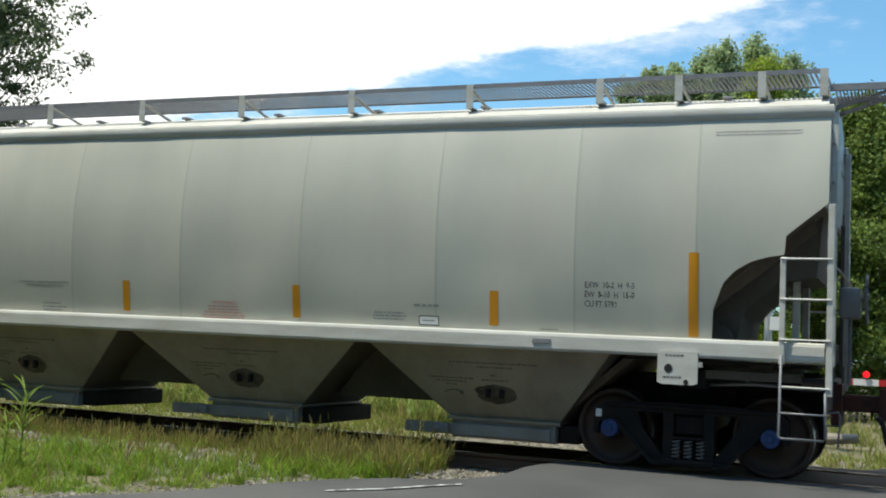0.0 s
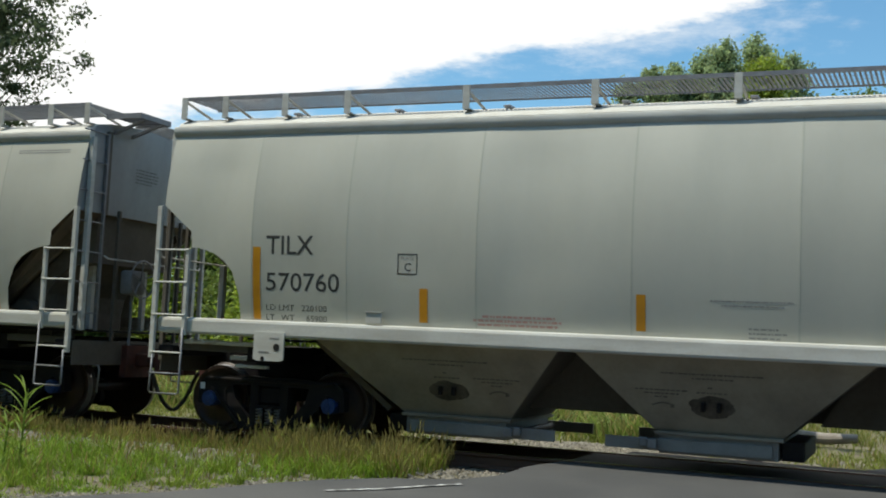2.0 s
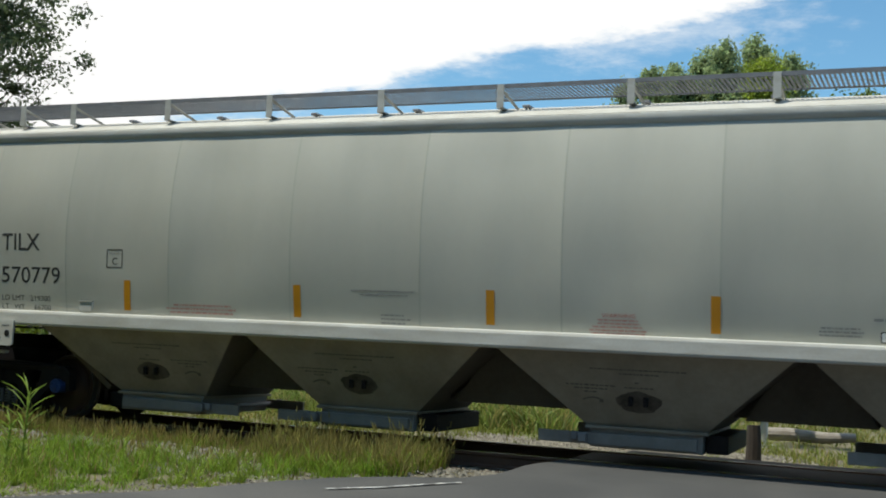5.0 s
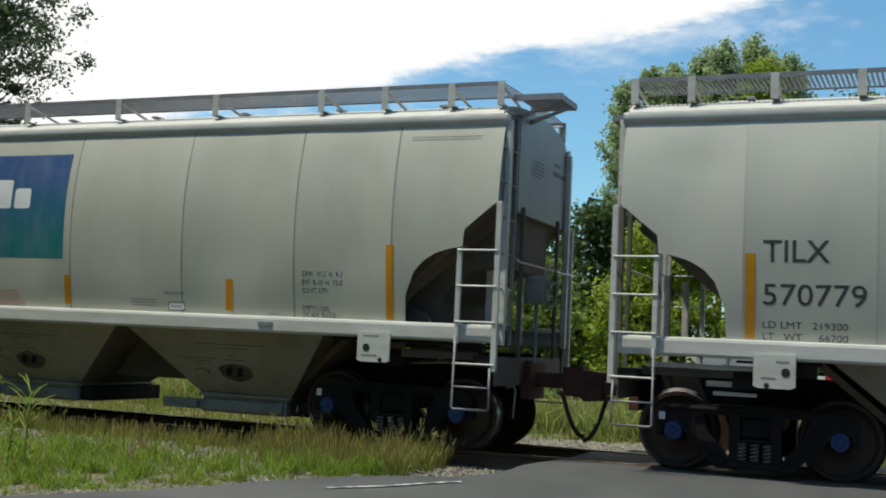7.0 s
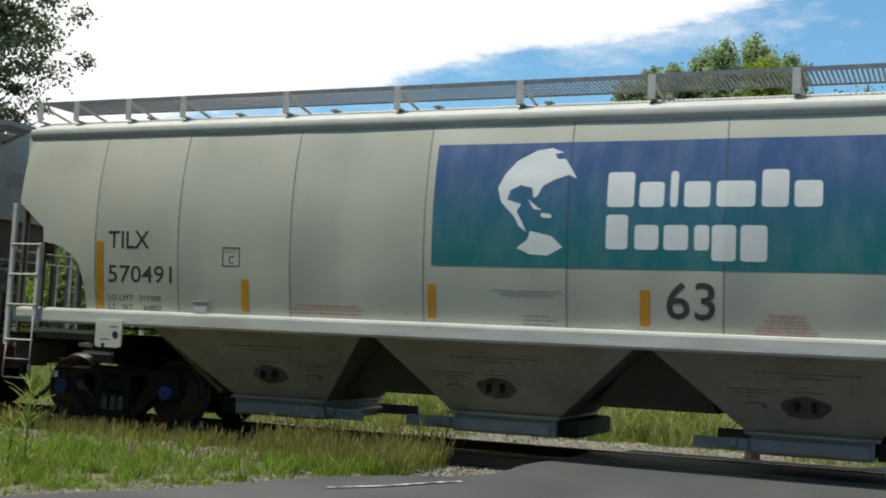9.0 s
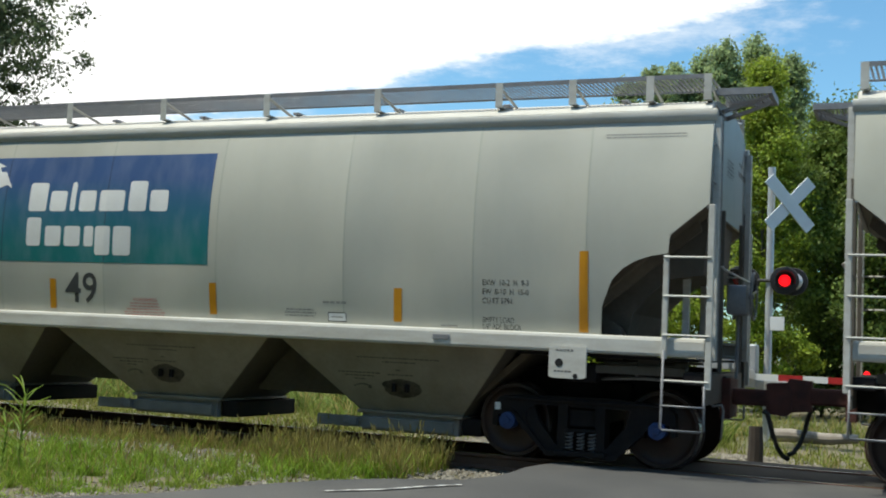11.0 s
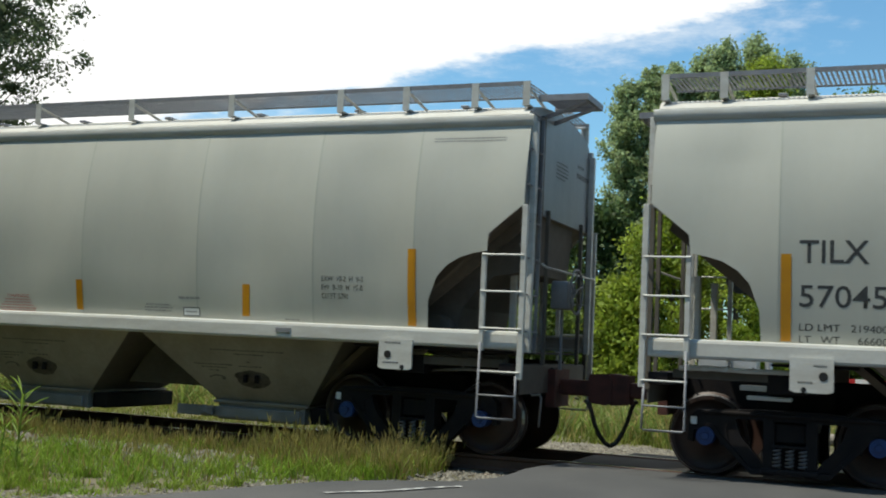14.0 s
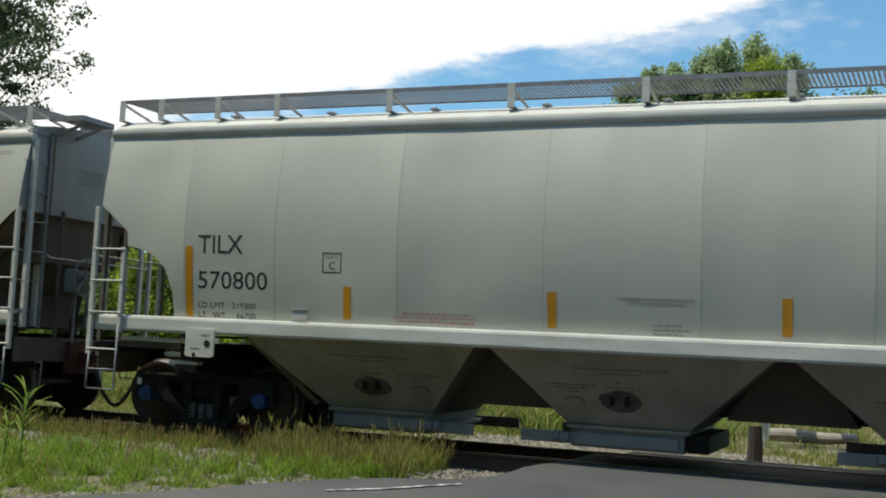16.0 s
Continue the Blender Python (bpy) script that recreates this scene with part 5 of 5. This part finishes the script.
def signal(x, y):
    root = new("crossing_signal")
    root.location = (x, y, -0.22)
    bm = bmesh.new()
    tube(bm, [(0, 0, 0), (0, 0, 5.0)], 0.065, 14)
    tube(bm, [(0, 0, 0), (0, 0, 0.06)], 0.2, 14)
    smooth_faces(part("mast", bm, MAST_ALU, root))
    for a in (45, -45):
        bm = bmesh.new()
        box(bm, -0.60, 0.60, -0.012, 0.012, -0.115, 0.115, 0.004)
        b = part("crossbuck_board", bm, WHITE_PAINT, root)
        b.matrix_basis = pose(0.33, -0.09 - (0.03 if a > 0 else 0), 4.33, 0, 0, 38) @ pose(0, 0, 0, 0, a, 0)
    bm = bmesh.new()
    tube(bm, [(-0.54, -0.06, 2.96), (0.46, -0.06, 2.96)], 0.03, 8)
    part("lamp_arm", bm, LAMP_BLACK, root)
    for k, (lx, turn, lit) in enumerate(((-0.52, -8, False), (0.27, 8, True), (-0.42, 172, False), (0.40, 188, False))):
        sgn = -1 if k < 2 else 1
        bm = bmesh.new()
        lathe_y(bm, [(0.24, 0.02), (0.25, 0.0), (0.24, -0.02), (0.13, -0.03)], 28)
        lamp = part("signal_lamp", bm, LAMP_BLACK, root, "black-hooded red signal lamp")
        lamp.matrix_basis = pose(lx, sgn * 0.12, 2.96, 0, 0, turn)
        bm = bmesh.new()
        lathe_y(bm, [(0.15, 0.02), (0.15, 0.12), (0.10, 0.20), (0.03, 0.21)], 20)
        part("housing", bm, MAST_ALU, lamp)
        bm = bmesh.new()
        lathe_y(bm, [(0.105, -0.035), (0.09, -0.055), (0.05, -0.065), (0.01, -0.068)], 20)
        smooth(part("lens", bm, RED_LIT if lit else RED_DARK, lamp))
        bm = bmesh.new()
        ring = [(0.165 * math.cos(a), 0.165 * math.sin(a)) for a in np.linspace(radians(-20), radians(200), 14)]
        a = [bm.verts.new((p, -0.03, q)) for p, q in ring]
        b = [bm.verts.new((p * 1.02, -0.26, q * 1.02)) for p, q in ring]
        for i in range(13):
            bm.faces.new((a[i], a[i + 1], b[i + 1], b[i]))
        part("hood", bm, LAMP_BLACK, lamp)
    bm = bmesh.new()
    box(bm, -0.62, -0.17, -0.22, 0.20, 1.05, 1.82, 0.03)
    box(bm, -0.20, 0.42, -0.12, 0.10, 0.92, 1.22, 0.03)
    part("gate_mechanism", bm, MAST_ALU, root, "grey gate machine box")
    bm = bmesh.new()
    box(bm, 0.04, 0.28, -0.10, -0.085, 2.08, 2.32, 0.006)
    part("notice_plate", bm, WHITE_PAINT, root, "small white plate")
    return tagged(root, "railway crossing signal with white crossbuck and red lamps", "crossing signal")


def gate(x, y):
    root = new("crossing_gate")
    root.location = (x + 0.17, y, 1.03)
    bm = bmesh.new()
    prism(bm, [(-0.28, -0.05), (-0.28, 0.10), (-0.85, 0.34), (-0.85, 0.22)], -0.03, 0.03)
    box(bm, -1.28, -0.72, -0.07, 0.07, 0.10, 0.46, 0.02)
    part("counterweight", bm, MAST_ALU, root)
    step = 0.41
    for k in range(17):
        bm = bmesh.new()
        box(bm, -0.30 + k * step, -0.30 + (k + 1) * step, -0.015, 0.015, -0.05, 0.06)
        part("arm_section", bm, RED_BAND if k % 2 else WHITE_PAINT, root)
    for lx in (1.55, 3.6, 5.8):
        bm = bmesh.new()
        lathe_y(bm, [(0.05, -0.05), (0.055, 0.0), (0.05, 0.05)], 14)
        lamp = part("gate_lamp", bm, RED_LIT, root)
        lamp.location = (lx, 0, 0.14)
        bm = bmesh.new()
        tube(bm, [(lx, 0, 0.05), (lx, 0, 0.10)], 0.02, 8)
        part("lamp_foot", bm, LAMP_BLACK, root)
    return tagged(root, "lowered red and white striped crossing gate arm", "crossing gate")


make_ground()
make_road()
make_track()


def verge_stone(rng):
    y = rng.uniform(-9.5, -0.95)
    d = rng.exponential(0.36)
    x = edge_x(y) - 0.02 - d
    return x, y, ground_z(x, y)


def bank_stone(rng):
    x, y = rng.uniform(-16, -3.9), rng.uniform(-3.7, -0.95)
    return (x if x < edge_x(y) - 0.03 else edge_x(y) - rng.uniform(0.03, 0.7)), y, ground_z(x, y)


def patch_stone(rng):
    x, y = rng.uniform(-11.8, -6.6), rng.normal(-2.0, 0.42)
    return x, y, ground_z(x, y)


def track_stone(rng):
    x, y = rng.uniform(-22, -3.9), rng.uniform(-1.4, 1.7)
    return x, y, -0.235


def far_stone(rng):
    x, y = rng.uniform(-7.5, -0.6), rng.uniform(1.5, 4.4)
    return x, y, ground_z(x, y)


stones("verge_gravel", 5200, verge_stone, 0.024, 11, "pale crushed stone along the asphalt edge")
stones("bank_gravel", 5200, bank_stone, 0.034, 12, "pale crushed stone showing between grass tufts")
stones("bank_gravel", 6500, patch_stone, 0.026, 15, "pale crushed stone in a bare patch by the track")
stones("ballast", 6000, track_stone, 0.036, 13, "grey track ballast")
stones("far_gravel", 6500, far_stone, 0.034, 14, "grey crushed stone beyond the track")
blades("green_grass", 135000, near_grass, 0.265, 0.0052, GRASS_GREEN, 21, "bright green roadside grass", 0.75)
blades("dry_grass", 6000, near_grass, 0.32, 0.0045, GRASS_DRY, 27, "dry stalks among roadside grass", 0.6, 0.4)
patch_grass = tufts(66, 260, lambda x, y, rng: 0.5 + 0.3 * noise.noise((x, y, 6)), -11.8, -6.6, -2.9, -1.3, 0.16)
blades("dry_grass", 2200, patch_grass, 0.26, 0.004, GRASS_DRY, 31, "thin dry grass over a bare stony patch", 0.7, 0.3)
blades("dry_grass", 13000, dry_grass, 0.60, 0.0045, GRASS_DRY, 22, "straw-coloured seeding grass by the rail", 0.5, 0.6)
blades("green_grass", 14000, dry_grass, 0.50, 0.005, GRASS_GREEN, 23, "green grass by the rail", 0.6)
blades("far_grass", 26000, far_grass, 0.34, 0.010, GRASS_FAR, 24, "green grass beyond the track", 0.7)
blades("far_grass", 10000, far_grass, 0.40, 0.008, GRASS_DRY, 25, "dry grass beyond the track", 0.6, 0.4)
blades("far_grass", 30000, strip_grass, 0.26, 0.008, GRASS_FAR, 29, "short green grass beside the far rail", 0.9)
blades("far_brush", 16000, far_brush, 0.85, 0.020, LEAF_MID, 26, "tall yellow-green weeds beyond the track", 1.0)
blades("far_brush", 7000, far_brush, 0.95, 0.012, GRASS_DRY, 28, "dry weed stalks beyond the track", 0.7, 0.6)
weed(-9.05, -4.5, 0.95, 3)
weed(-9.05, -4.75, 0.62, 5)

signal(-2.39, 6.5)
gate(-2.45, 6.20)

# dark stub post and a fallen log beyond the track
bm = bmesh.new()
tube(bm, [(0, 0, 0), (0.01, 0, 0.3), (0.0, 0.01, 0.58)], 0.11, 10, [0.12, 0.11, 0.10])
stub = tagged(part("post_stub", bm, CREOSOTE), "short dark broken timber post", "post")
stub.location = (-2.14, 3.0, -0.22)
bm = bmesh.new()
tube(bm, [(-0.9, 0, 0), (-0.3, 0.02, 0.02), (0.3, -0.02, 0.0), (0.85, 0.0, 0.04)], 0.11, 12, [0.12, 0.12, 0.105, 0.08])
log = tagged(part("fallen_log", bm, LOG_WOOD), "pale weathered log lying in grass", "log")
log.location = (-1.75, 7.5, -0.04)

# trees beyond the track
tree("hanging_tree", -28.2, 13.0, 16.0, 3.5, LEAF_HAZE, 31, "broad dark-leaved tree with ragged hanging boughs", 0.44, 0.085, 330, 120, 0.12, 0.6, 0.15)
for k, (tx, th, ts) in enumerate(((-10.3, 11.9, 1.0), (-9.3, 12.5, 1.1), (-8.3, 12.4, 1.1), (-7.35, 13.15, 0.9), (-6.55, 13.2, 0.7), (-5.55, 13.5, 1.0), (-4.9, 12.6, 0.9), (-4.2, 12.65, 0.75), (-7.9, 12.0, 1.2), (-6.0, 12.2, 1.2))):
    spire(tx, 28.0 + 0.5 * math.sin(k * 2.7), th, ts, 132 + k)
tree("bright_tree", -3.7, 17.0, 9.5, 1.5, LEAF_BRIGHT, 35, "young tree with bright yellow-green leaves", 0.03, 0.06, 260, 190, 0.06, 0.8, 0.2)
tree("bright_tree", -1.0, 19.0, 8.9, 2.4, LEAF_MID, 36, "young tree with mid-green leaves", 0.03, 0.065, 320, 190, 0.06, 0.75, 0.2)
tree("bright_tree", 1.4, 20.0, 9.2, 2.3, LEAF_DARK, 37, "leafy young tree, dark green", 0.03, 0.065, 240, 190, 0.06, 0.75, 0.2)
tree("bright_tree", -2.35, 19.3, 8.7, 1.7, LEAF_MID, 39, "young tree with mid-green leaves", 0.03, 0.065, 260, 190, 0.06, 0.75, 0.1)
tree("bright_tree", -6.6, 19.5, 6.2, 1.9, LEAF_BRIGHT, 38, "low bushy tree, yellow-green", 0.03, 0.08, 100, 200, 0.1)
for k in range(20):
    tree("woodland_tree", -10.5 - 2.5 * k + 0.8 * math.sin(k * 5), 24.5 + 2.5 * math.sin(k * 2.1), 6.6 + 1.2 * math.sin(k * 1.7), 2.4, LEAF_MID if k % 3 else LEAF_DARK, 50 + k, "low woodland tree beyond the track", 0.02, 0.13, 110, 110, 0.12, 1.2, 0.05)
for k in range(15):
    tree("shrub", -8.0 - 2.9 * k + 0.6 * math.sin(k * 4), 19.5 + 1.2 * math.sin(k * 2.6), 3.6 + 0.5 * math.sin(k * 1.3), 1.9, LEAF_MID if k % 2 else LEAF_BRIGHT, 180 + k, "leafy green shrub beyond the track", 0.04, 0.10, 80, 150, 0.05, 1.4, 0.05)
# unseen trees added behind and beside the camera, closing the place against sky light
for k in range(6):
    tree("woodland_tree", -17.0 - 4.0 * k, -12.5 + 2.4 * k + 0.8 * math.sin(k * 2), 16.5 + 1.5 * math.sin(k * 1.3), 3.4, LEAF_DARK, 260 + k, "unseen dark tree added beside the camera to block sky light", 0.04, 0.42, 60, 60, 0.25, 1.5)
for k in range(17):
    tree("woodland_tree", -46 + 5.2 * k, -26.0 - 1.5 * math.sin(k * 1.9), 15.0 + 1.5 * math.sin(k * 2.3), 3.2, LEAF_DARK, 220 + k, "unseen dark tree added behind the camera to block sky light", 0.04, 0.42, 60, 60, 0.25, 1.5)
for k in range(5):
    tree("woodland_tree", -4 + 3.4 * k, 34 + math.sin(k * 3), 9.0, 2.8, LEAF_DARK, 80 + k, "dark woodland tree beyond the track", 0.04, 0.2, 45, 100, 0.16)

motions()
